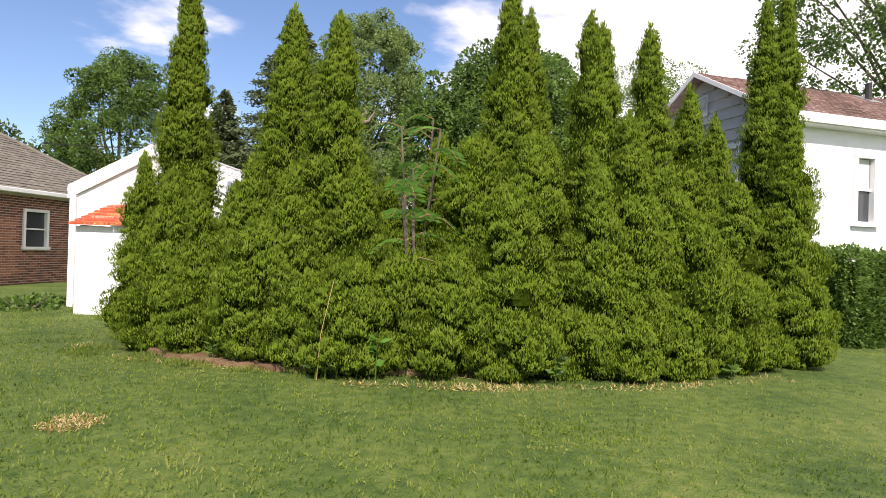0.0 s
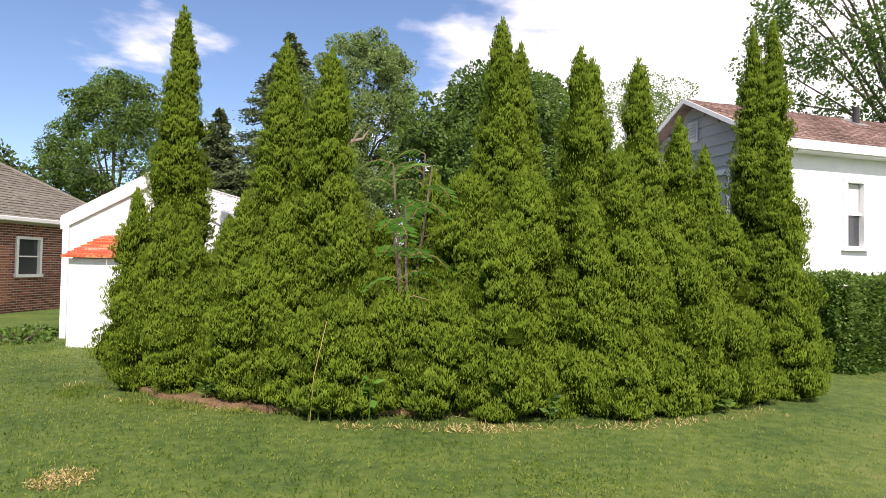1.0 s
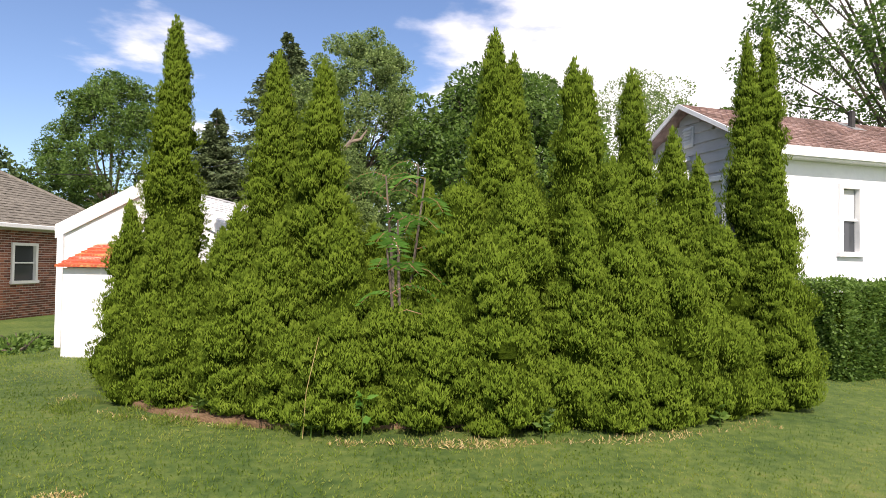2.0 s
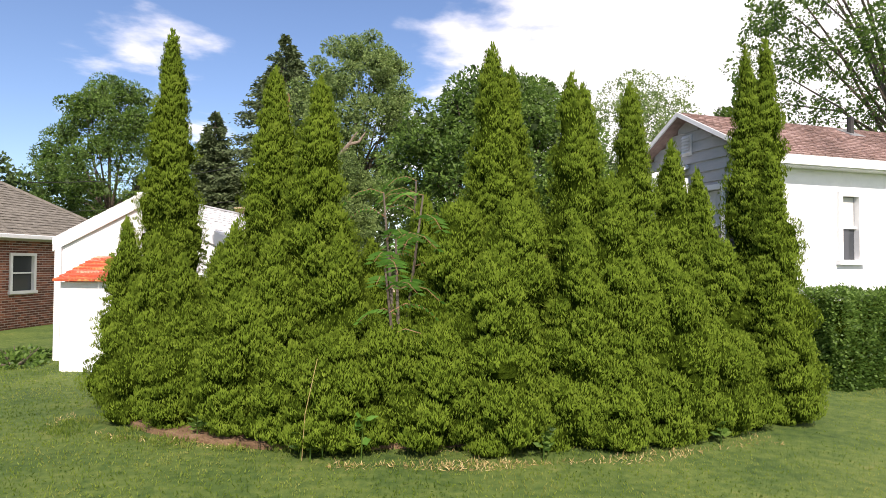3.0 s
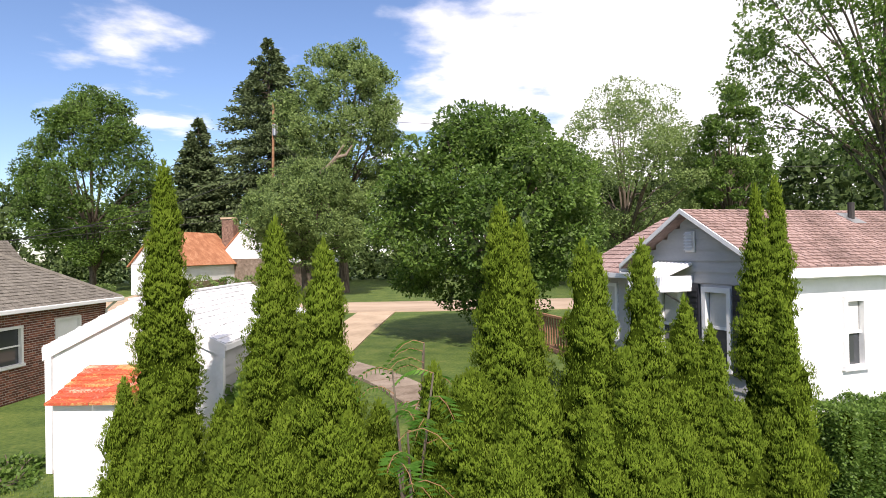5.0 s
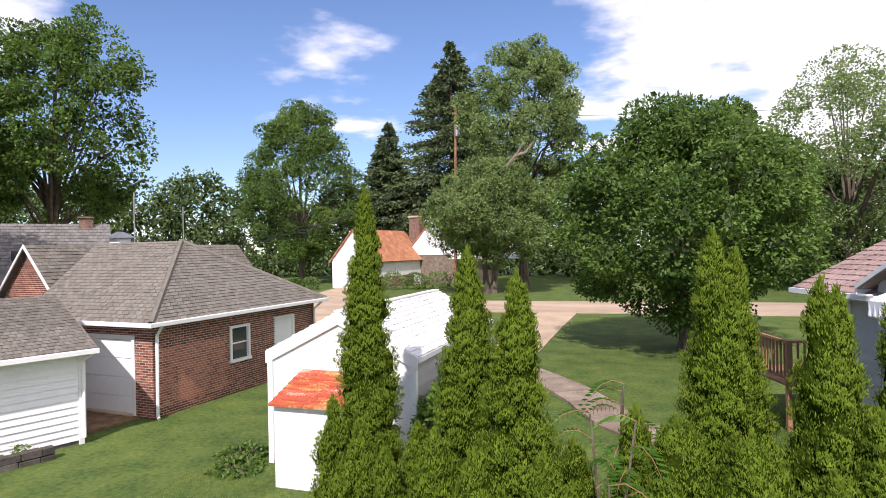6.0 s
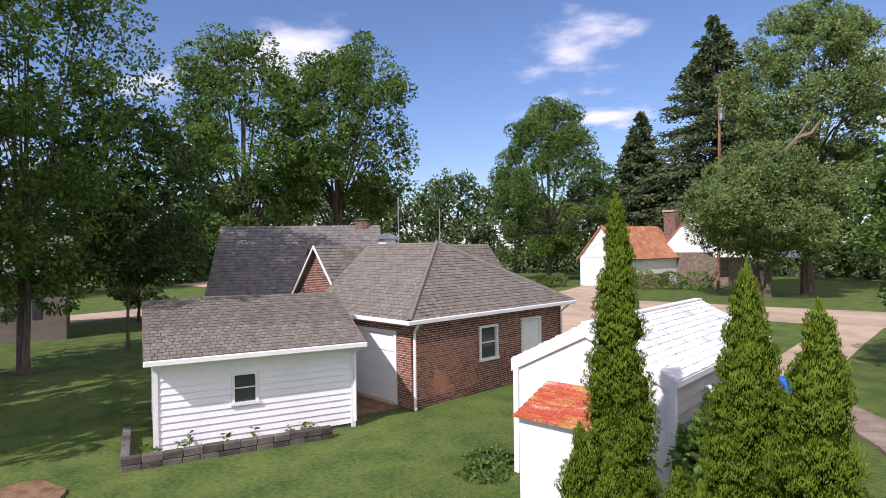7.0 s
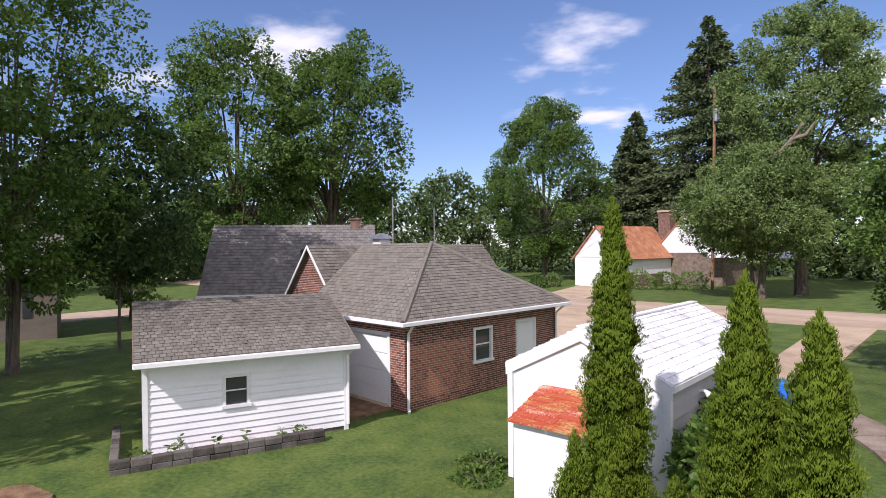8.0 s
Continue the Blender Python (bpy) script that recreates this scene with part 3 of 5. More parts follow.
broad_tree("silver_maple", 21.8, 27.5, 22.0, 8.0, 7.2, 19, LEAF, "large tree with drooping leafy branches by the house", 170, 330, 0.2, 0.26, droop=0.7, sparse=0.85, clump_r=0.14, dense=False)
broad_tree("shade_tree", -27.8, 8.6, 18.4, 1.9, 5.0, 20, LEAF, "large dark tree shading the back lawn", 200, 350, 0.2, 0.13, top=0.3, stems=3, ry=5.2, dense=False)
# large tree's lower limbs as a separate tree, shade put into leaf colour
broad_tree("shade_tree", -29.9, 13.4, 11.8, 3.0, 3.9, 25, LEAF_DARK, "lower limbs of the large tree, leaves darkened for shade", 90, 200, 0.24, 0.07, top=0.3)
broad_tree("shade_tree", -22.0, -1.4, 19.0, 3.6, 6.6, 24, LEAF, "large dark tree at the edge of the back lawn", 170, 90, 0.45, 0.4, top=0.3, stems=2)
broad_tree("shade_tree", -37.5, 24.5, 20.5, 4.5, 5.4, 21, LEAF, "tall green tree behind the grey-roofed house", 130, 360, 0.22, 0.35)
broad_tree("shade_tree", -33.8, 29.6, 20.0, 6.0, 5.2, 22, LEAF, "tall green tree with a leaning crown", 130, 360, 0.22, 0.35, lean=(0.8, 0.6))
broad_tree("small_tree", -41.0, 18.8, 3.4, 1.2, 1.6, 23, LEAF_PALE, "small tree beside the side street", 30, 90, 0.22, 0.1)

for ob in [o for o in bpy.data.objects if o.name.startswith("shade_tree") and o.parent is None and abs(o.location.x + 8.6) < 0.1]:
    limb = bmesh.new()
    tube_rings(limb, [(-0.6, -3.0, 7.0), (-1.0, -6.0, 9.6), (-0.9, -7.2, 11.6), (-0.1, -7.4, 12.1), (0.5, -7.6, 12.8), (1.4, -7.6, 13.0), (2.0, -7.6, 13.9)], [0.3, 0.24, 0.2, 0.2, 0.17, 0.14, 0.05], 7)
    tube_rings(limb, [(0.3, -7.5, 12.4), (0.9, -7.8, 13.4), (1.3, -7.8, 13.9)], [0.14, 0.1, 0.05], 6)
    part("bare_limb", limb, WOOD, ob, "pale broken bare limb")


def treeline(name, pts, hmin, hmax, mat, seed, label, leaf=0.62, step=2.6, per=68):
    """A far belt of trees as one mass of leaf clumps."""
    rng = np.random.default_rng(seed)
    cs = []
    for (xa, ya), (xb, yb) in zip(pts, pts[1:]):
        ln = math.hypot(xb - xa, yb - ya)
        for s in np.arange(0, ln, step):
            f = s / ln
            hh = rng.uniform(hmin, hmax)
            for z in np.arange(1.2, hh, 1.7):
                for _ in range(2):
                    w = 3.0 * (1 - 0.6 * (z / hh) ** 2)
                    cs.append((xa + (xb - xa) * f + rng.normal(0, w * 0.6), ya + (yb - ya) * f + rng.normal(0, w * 0.6), z + rng.normal(0, 0.4)))
    cs = np.array(cs)
    ci = np.repeat(np.arange(len(cs)), per)
    d = rng.normal(0, 1, (len(ci), 3))
    d /= np.linalg.norm(d, axis=1)[:, None]
    pos = cs[ci] + d * (1.7 * rng.uniform(0.1, 1, len(ci)) ** 0.5)[:, None]
    pos[:, 2] = np.maximum(pos[:, 2], 0.2)
    q = leaf_quads(rng, pos, d, leaf, leaf * 0.65, 0.1)
    # dark quads at the clump middles paint the belt's inner shade
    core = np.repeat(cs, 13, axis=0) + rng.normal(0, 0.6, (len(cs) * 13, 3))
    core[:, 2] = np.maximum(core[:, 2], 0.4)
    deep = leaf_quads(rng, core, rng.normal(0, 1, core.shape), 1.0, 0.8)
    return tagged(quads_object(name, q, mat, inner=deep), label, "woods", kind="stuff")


treeline("woods_west", [(-95, 62), (-66, 82), (-52, 92), (-34, 96)], 12, 18, LEAF_FAR, 31, "belt of green trees in the distance")
treeline("woods_north", [(-34, 98), (-10, 92), (14, 84), (40, 76), (66, 66)], 11, 17, LEAF_FAR, 32, "green belt of trees behind the houses")
treeline("woods_east", [(14, 72), (30, 64), (44, 52), (54, 40)], 10, 15, LEAF_FAR, 33, "belt of green trees behind the white house")
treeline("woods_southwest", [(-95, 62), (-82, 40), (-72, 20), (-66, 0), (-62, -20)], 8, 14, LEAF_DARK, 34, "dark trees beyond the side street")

# ---- buildings ----


def lap_wall(parent, p0, p1, z0, z1, mat, normal_side=1, step=0.2, cut=None, shape=None, thick=0.16, lip=0.03):
    """A wall between two plan points clad with lapped boards, one part each. cut: (s0, s1, z0, z1) openings. shape(z) gives the span s0, s1."""
    a, b = Vector((*p0, 0)), Vector((*p1, 0))
    d = (b - a).normalized()
    n = Vector((d.y, -d.x, 0)) * normal_side
    ln = (b - a).length
    count = max(1, round((z1 - z0) / step))
    st = (z1 - z0) / count
    for i in range(count):
        za, zb = z0 + i * st, z0 + (i + 1) * st
        s0, s1 = shape((za + zb) / 2) if shape else (0, ln)
        spans = [(s0, s1)]
        for c0, c1, cz0, cz1 in (cut or []):
            if zb > cz0 + 0.02 and za < cz1 - 0.02:
                spans = [q for u, v in spans for q in ((u, min(v, c0)), (max(u, c1), v)) if q[1] - q[0] > 0.02]
        pieces = [(u, v, za, zb + 0.012) for u, v in spans]
        for c0, c1, cz0, cz1 in (cut or []):
            if za < cz0 - 0.02 < zb - 0.02:
                pieces.append((c0, c1, za, cz0))
            if za < cz1 < zb - 0.02:
                pieces.append((c0, c1, cz1, zb))
        for u, v, lo, hi in pieces:
            ring = []
            for s in (u, v):
                p = a + d * s
                ring.append([p - n * thick + Vector((0, 0, lo)), p + n * (lip + 0.005) + Vector((0, 0, lo)), p + n * 0.005 + Vector((0, 0, hi)), p - n * thick + Vector((0, 0, hi))])
            part("siding_board", solid(ring), mat, parent)
    return d, n


def window_unit(parent, origin, d, n, s, z0, w, h, trim=0.09, mat=None, sash=True, blind=0.0):
    """A sash window in the plane of a wall; s is its middle along the wall."""
    mat = mat or TRIM
    o = Vector((*origin, 0)) + d * s

    def bar(name, s0, s1, a, b, t0, t1, m, par):
        ring0 = [o + d * q + n * t + Vector((0, 0, z)) for q, t, z in ((s0, t0, a), (s1, t0, a), (s1, t1, a), (s0, t1, a))]
        ring1 = [p + Vector((0, 0, b - a)) for p in ring0]
        return part(name, solid([ring0, ring1]), m, par)

    glass = bar("window", -w / 2, w / 2, z0, z0 + h, -0.06, -0.04, GLASS, parent)
    bar("window_sill", -w / 2 - trim - 0.03, w / 2 + trim + 0.03, z0 - trim, z0, -0.05, 0.085, mat, glass)
    bar("window_head", -w / 2 - trim, w / 2 + trim, z0 + h, z0 + h + trim, -0.05, 0.06, mat, glass)
    bar("window_frame", -w / 2 - trim, -w / 2, z0, z0 + h, -0.05, 0.055, mat, glass)
    bar("window_frame", w / 2, w / 2 + trim, z0, z0 + h, -0.05, 0.055, mat, glass)
    if sash:
        bar("sash_rail", -w / 2, w / 2, z0 + h * 0.49, z0 + h * 0.53, -0.04, 0.0, mat, glass)
    if blind:
        bar("window_blind", -w / 2 + 0.02, w / 2 - 0.02, z0 + h * (1 - blind), z0 + h - 0.01, -0.038, -0.03, BLIND, glass)
    return glass


def shingles(parent, a, b, c, d, mat, rows, tabs, name="roof_shingle", lift=0.022, limit=0, seed=1):
    """Roof covering on the four corners a, b (eave) and c, d (ridge above b and a): overlapping tabs, joined, over a slab."""
    rng = np.random.default_rng(seed)
    a, b, c, d = (np.array(p, float) for p in (a, b, c, d))
    nrm = np.cross(b - a, d - a)
    nrm /= np.linalg.norm(nrm)
    if nrm[2] < 0:
        nrm = -nrm

    def at(u, v):
        return a * (1 - u) * (1 - v) + b * u * (1 - v) + c * u * v + d * (1 - u) * v

    V, F = [], []
    made = 0
    for r in range(rows):
        v0, v1 = r / rows, min(1.0, (r + 1.12) / rows)
        wide = np.linalg.norm(at(1, v0) - at(0, v0))
        nt = max(1, int(round(tabs * wide / np.linalg.norm(b - a))))
        cuts = [0.0] + [min(1.0, max(0.0, (k + (0.5 if r % 2 else 0.0)) / nt + rng.normal(0, 0.05) / nt)) for k in range(1, nt)] + [1.0]
        for u0, u1 in zip(cuts, cuts[1:]):
            if u1 - u0 < 1e-4:
                continue
            g = min(0.012 / max(wide, 0.1), (u1 - u0) * 0.2)
            j = lift * rng.uniform(0.7, 1.4)
            p = [at(u0 + g, v0) + nrm * j, at(u1 - g, v0) + nrm * j, at(u1 - g, v1) + nrm * 0.004, at(u0 + g, v1) + nrm * 0.004, at(u0 + g, v0) - nrm * 0.005, at(u1 - g, v0) - nrm * 0.005]
            if made < limit:
                one = bpy.data.meshes.new("shingle")
                one.from_pydata([tuple(q) for q in p], [], [(0, 1, 2, 3), (4, 5, 1, 0), (4, 0, 3), (5, 2, 1)])
                one.materials.append(mat)
                new("shingle", one).parent = parent
                made += 1
                continue
            k = len(V)
            V += [tuple(q) for q in p]
            F += [(k, k + 1, k + 2, k + 3), (k + 4, k + 5, k + 1, k), (k + 4, k, k + 3), (k + 5, k + 2, k + 1)]
    me = bpy.data.meshes.new(name)
    me.from_pydata(V, [], F)
    me.materials.append(mat)
    ob = new(name, me)
    ob.parent = parent
    ob["kind"] = "stuff"
    return ob


def bricks(parent, p0, p1, z0, z1, cut=(), shape=None, side=1, single=None, seed=3):
    """Running bond of bricks 0.2 x 0.06 in front of a mortar wall. single: (s0, s1, z0, z1) where each brick is an object of its own."""
    rng = np.random.default_rng(seed)
    a, b = Vector((*p0, 0)), Vector((*p1, 0))
    d = (b - a).normalized()
    n = Vector((d.y, -d.x, 0)) * side
    ln = (b - a).length
    course, lengthb = 0.0685, 0.212
    V, F = [], []
    rows = int((z1 - z0) / course)
    ang = math.degrees(math.atan2(d.y, d.x))
    proto = {}
    for r in range(rows):
        z = z0 + r * course
        s0, s1 = shape(z + course / 2) if shape else (0, ln)
        s = s0 - (lengthb / 2 if r % 2 else 0)
        while s < s1 - 0.03:
            u, v = max(s, s0), min(s + lengthb - 0.016, s1)
            s += lengthb
            for c in cut:
                if v > c[0] and u < c[1] and z + course > c[2] + 0.02 and z < c[3] - 0.02:
                    if u < c[0]:
                        v = min(v, c[0])
                    elif v > c[1]:
                        u = max(u, c[1])
                    else:
                        v = u
            if v - u < 0.02:
                continue
            out = 0.007 + rng.uniform(-0.002, 0.003)
            ring = [[a + d * q + n * t + Vector((0, 0, zz)) for q, t in ((u, -0.02), (v, -0.02), (v, out), (u, out))] for zz in (z, z + course - 0.016)]
            if single and single[0] < u and v < single[1] and single[2] <= z < single[3] and v - u > lengthb - 0.018:
                if "me" not in proto:
                    bm = boxes((0, lengthb - 0.016, -0.02, 0.008, 0, course - 0.016))
                    me = bpy.data.meshes.new("brick")
                    bm.to_mesh(me)
                    bm.free()
                    me.materials.append(BRICK)
                    proto["me"] = me
                ob = new("brick", proto["me"])
                ob.parent = parent
                base = a + d * u
                m = Matrix(((d.x, n.x, 0, base.x), (d.y, n.y, 0, base.y), (0, 0, 1, z), (0, 0, 0, 1)))
                ob.matrix_basis = m
                continue
            k = len(V)
            V += [tuple(p) for p in ring[0]] + [tuple(p) for p in ring[1]]
            F += [(k + 2, k + 3, k + 7, k + 6), (k, k + 3, k + 2, k + 1), (k + 4, k + 5, k + 6, k + 7), (k + 1, k + 2, k + 6, k + 5), (k, k + 4, k + 7, k + 3)]
    if V:
        me = bpy.data.meshes.new("brickwork")
        me.from_pydata(V, [], F)
        me.materials.append(BRICK)
        ob = new("brickwork", me)
        ob.parent = parent
        ob["kind"] = "stuff"


def wall_prism(parent, p0, p1, z0, tops, mat, side=1, thick=0.2, name="wall", front=0.0):
    """A plain wall: plan points p0 to p1; tops: list of (s, z) along its upper edge."""
    a, b = Vector((*p0, 0)), Vector((*p1, 0))
    d = (b - a).normalized()
    n = Vector((d.y, -d.x, 0)) * side
    prof = [(tops[0][0], z0)] + list(tops) + [(tops[-1][0], z0)]
    return part(name, solid([[a + d * s + n * t + Vector((0, 0, z)) for s, z in prof] for t in (front - thick, front)]), mat, parent)


# white shed with a lean-to under a rusted red roof
def build_shed():
    ox, oy = -5.53, 11.36
    t = group_empty("shed", (ox, oy, 0), "old white-painted shed with a white shingle roof", "shed", rz=-3)
    W, L, ze, zr = 1.6, 6.0, 2.32, 3.12
    # front gable of broad boards
    def span(z):
        if z <= ze:
            return (0, 2 * W)
        f = (z - ze) / (zr - ze)
        return (W * f, 2 * W - W * f)
    lap_wall(t, (-W, 0), (W, 0), 0.05, zr - 0.06, SHED_WHITE, 1, 0.19, shape=span, lip=0.003)
    lap_wall(t, (-W, L), (W, L), 0.05, zr - 0.06, SHED_WHITE, -1, 0.19, shape=span)
    # right wall grey, not white: its shade is put into the colour
    lap_wall(t, (W, 0.0), (W, L), 0.05, ze, GREY_SIDING, 1, 0.2)
    lap_wall(t, (-W, 0.0), (-W, L), 0.05, ze, SHED_WHITE, -1, 0.2)
    o, g = 0.1, 0.04
    sl = (zr - ze) / W
    low = ze - sl * o
    for sg in (1, -1):
        x = sg * (W + o)
        e = [(x, -g, low + 0.06), (x, L + g, low + 0.06), (0, L + g, zr + 0.06), (0, -g, zr + 0.06)]
        part("roof", slab(e, 0.05), SHED_WHITE, t)
        shingles(t, *[(p[0], p[1], p[2] + 0.006) for p in e], SHINGLE_WHITE, 11, 26, limit=290 if sg == 1 else 0, seed=4 + sg)
        part("fascia", solid([[(x + dx * sg, y, low + dz) for dx, dz in ((0, -0.05), (0.025, -0.05), (0.025, 0.05), (0, 0.05))] for y in (-g, L + g)]), TRIM, t)
        part("bargeboard", solid([[(px, y, pz + dz) for y, dz in ((-g - 0.025, -0.19), (-g, -0.19), (-g, 0.07), (-g - 0.025, 0.07))] for px, pz in ((x, low), (0, zr))]), SHED_WHITE, t)
    for cx, cy in ((-W, 0), (W, 0), (W, L), (-W, L)):
        part("corner_board", boxes((cx - 0.06, cx + 0.06, cy - 0.06, cy + 0.06, 0.0, ze - 0.06)), SHED_WHITE, t)
    part("ridge_cap", boxes((-0.09, 0.09, -g, L + g, zr + 0.055, zr + 0.09)), SHINGLE_WHITE, t)
    part("sill_board", boxes((-W - 0.02, W + 0.02, -0.03, L, -0.05, 0.06)), WOOD, t, "dark weathered sill board")
    part("flood_lamp", tube([(W + 0.02, 1.5, 1.95), (W + 0.12, 1.5, 1.97), (W + 0.2, 1.5, 1.9)], [0.03, 0.03, 0.07], 8), TRIM, t, "small white flood lamp")
    # lean-to
    x0, x1, y0 = -0.78, 0.85, -1.12
    part("lean_to_wall", boxes((x0, x1, y0, y0 + 0.1, -0.05, 1.53), (x0, x0 + 0.1, y0 + 0.1, -0.04, -0.05, 1.55), (x1 - 0.1, x1, y0 + 0.1, -0.04, -0.05, 1.55)), SHED_WHITE, t)
    rows = 7
    for i in range(rows):
        f0, f1 = i / rows, (i + 1) / rows
        ya, yb = y0 - 0.1 + f0 * 1.2, y0 - 0.1 + f1 * 1.2
        za, zb = 1.57 + 0.42 * f0, 1.57 + 0.42 * f1
        xs = [x0 - 0.06] + sorted(random.uniform(x0, x1) for _ in range(3)) + [x1 + 0.06]
        for u, v in zip(xs, xs[1:]):
            bm = solid([[(u, ya - 0.03, za - 0.02), (v - 0.008, ya - 0.03, za - 0.02), (v - 0.008, ya - 0.03, za + 0.02), (u, ya - 0.03, za + 0.02)], [(u, yb, zb - 0.03), (v - 0.008, yb, zb - 0.03), (v - 0.008, yb, zb), (u, yb, zb)]])
            part("roof_sheet", bm, RUST, t, "red roof sheet with rust and bare streaks")
    tagged(t)


build_shed()


# brick house with a hipped garage wing
def build_brick_house():
    t = group_empty("brick_house", (-11.98, 13.55, 0), "dark red brick house with a grey hipped garage roof", "house", rz=-7)
    L, X, ze, za = 7.35, 4.6, 2.55, 4.78
    cut_side = [(2.85, 3.75, 0.98, 2.12), (5.0, 6.1, 0.0, 2.15)]
    # side wall along local y at x = 0, front wall along local x at y = 0
    for s0, s1, z0, z1 in ((0, 2.85, 0, ze), (2.85, 3.75, 0, 0.98), (2.85, 3.75, 2.12, ze), (3.75, 5.0, 0, ze), (5.0, 6.1, 2.15, ze), (6.1, L, 0, ze)):
        part("mortar_wall", boxes((-0.2, 0, s0, s1, z0 - 0.05 * (z0 == 0), z1)), MORTAR, t)
    for s0, s1, z0, z1 in ((-0.75, -0.2, 0, ze), (-3.35, -0.75, 2.1, ze), (-X, -3.35, 0, ze)):
        part("mortar_wall", boxes((s0, s1, 0, 0.2, z0 - 0.05 * (z0 == 0), z1)), MORTAR, t)
    bricks(t, (0, 0), (0, L), 0.0, ze - 0.02, cut_side, side=1, single=(0.15, 2.8, 0.25, 1.8), seed=3)
    bricks(t, (-X, 0), (0.0, 0), 0.0, ze - 0.02, [(X - 3.35, X - 0.75, -1, 2.1)], side=1, seed=4)
    part("back_wall", boxes((-X, 0, L - 0.2, L, -0.05, ze)), MORTAR, t)
    # garage door of four sections
    gd = part("garage_door", boxes((-3.35, -0.75, 0.06, 0.1, 0.0, 2.1)), WHITE, t, "white sectional garage door")
    for i in range(4):
        part("door_panel", boxes((-3.33, -0.77, 0.03, 0.058, 0.02 + i * 0.52, 0.02 + i * 0.52 + 0.5), bevel=0.01), WHITE, gd)
    part("door_frame", boxes((-3.47, -3.35, -0.035, 0.1, 0, 2.1), (-0.75, -0.63, -0.035, 0.1, 0, 2.1), (-3.47, -0.63, -0.035, 0.1, 2.1, 2.22)), TRIM, t)
    part("threshold", boxes((-3.6, -0.5, -1.5, 0.02, -0.1, 0.06)), SOIL, t, "dark packed soil before the garage door")
    part("door_sill", boxes((-3.4, -0.7, -0.12, 0.02, 0.0, 0.1)), CONCRETE, t)
    window_unit(t, (0, 0), Vector((0, 1, 0)), Vector((1, 0, 0)), 3.3, 1.06, 0.74, 0.98, 0.08)
    part("side_door", boxes((-0.1, -0.04, 5.08, 6.02, 0.0, 2.08)), WHITE, t, "plain white side door")
    part("side_door_frame", boxes((-0.06, 0.045, 5.0, 5.08, 0, 2.15), (-0.06, 0.045, 6.02, 6.1, 0, 2.15), (-0.06, 0.045, 5.08, 6.02, 2.08, 2.15)), TRIM, t)
    # hipped roof, running on into the main roof at the back
    o = 0.35
    A, B, C = (o, -o, ze), (o, L + o, ze), (-X - 0.3, -o, ze)
    D = (-X - 0.3, L + o, ze)
    P, Q = (-2.75, L / 2, za), (-X - 2.2, L / 2, za)
    part("roof", solid([[A, B, D, C], [(A[0], A[1], ze + 0.04), (B[0], B[1], ze + 0.04), (D[0], D[1], ze + 0.04), (C[0], C[1], ze + 0.04)]]), TRIM, t)
    up = 0.05
    def lift(p):
        return (p[0], p[1], p[2] + up)
    shingles(t, lift(A), lift(B), lift(P), lift(P), SHINGLE, 26, 34, seed=5)
    part("roof_plane", slab([lift(A), lift(B), lift(P)], 0.06), SHINGLE, t)
    shingles(t, lift(C), lift(A), lift(P), lift(Q), SHINGLE, 26, 22, seed=6)
    part("roof_plane", slab([lift(C), lift(A), lift(P), lift(Q)], 0.06), SHINGLE, t)
    part("roof_plane", slab([lift(B), lift(D), lift(Q), lift(P)], 0.06), SHINGLE, t)
    for u, v in ((A, P), (B, P)):
        part("hip_cap", tube([lift(u), lift(v)], [0.085, 0.085], 6), SHINGLE, t)
    # gutters and downpipes
    part("gutter", boxes((o, o + 0.11, -o, L + o, ze - 0.05, ze + 0.07), (-X - 0.3, o + 0.11, -o - 0.11, -o, ze - 0.05, ze + 0.07), bevel=0.015), TRIM, t)
    part("downpipe", tube([(o + 0.03, -0.02, ze - 0.05), (0.1, 0.06, ze - 0.32), (0.08, 0.06, 0.12), (0.18, 0.0, 0.04)], 0.045, 6), TRIM, t)
    part("downpipe", tube([(o + 0.03, L, ze - 0.05), (0.08, L - 0.08, ze - 0.32), (0.08, L - 0.08, 0.1)], 0.04, 6), TRIM, t)
    # main house with a steep gable towards the white garage
    gx, gy, gh, hw, zb = -7.35, 1.6, 4.7, 2.4, 1.9
    sl = (gh - zb) / hw
    wall_prism(t, (gx - hw, gy), (gx + hw, gy), -0.05, [(0, zb), (hw, gh), (2 * hw, zb)], MORTAR, 1, 0.2, "gable_wall")
    bricks(t, (gx - hw, gy), (gx + hw, gy), 0.9, gh, shape=lambda z: (0, 2 * hw) if z < zb else ((z - zb) / sl, 2 * hw - (z - zb) / sl), side=1, seed=8)
    part("main_wall", boxes((gx - hw, gx - hw + 0.2, gy, gy + 10, -0.05, zb), (gx + hw - 0.2, gx + hw, gy, gy + 10, -0.05, zb)), MORTAR, t)
    for sg in (1, -1):
        e = [(gx + sg * (hw + 0.2), gy - 0.2, zb - 0.2 * sl), (gx + sg * (hw + 0.2), gy + 10, zb - 0.2 * sl), (gx, gy + 10, gh), (gx, gy - 0.2, gh)]
        e = [(p[0], p[1], p[2] + 0.08) for p in e]
        part("roof_plane", slab(e, 0.07), SHINGLE, t)
        if sg == 1:
            shingles(t, *e, SHINGLE, 26, 44, seed=9)
        part("bargeboard", solid([[(p[0], y, p[2] + dz) for y, dz in ((gy - 0.24, -0.1), (gy - 0.2, -0.1), (gy - 0.2, 0.02), (gy - 0.24, 0.02))] for p in (e[0], e[3])]), TRIM, t)
    # ventilator and aerial masts
    v = part("roof_ventilator", boxes((gx - 0.3, gx + 0.25, 4.8, 5.35, 4.4, 5.05), bevel=0.03), WHITE, t, "white roof ventilator")
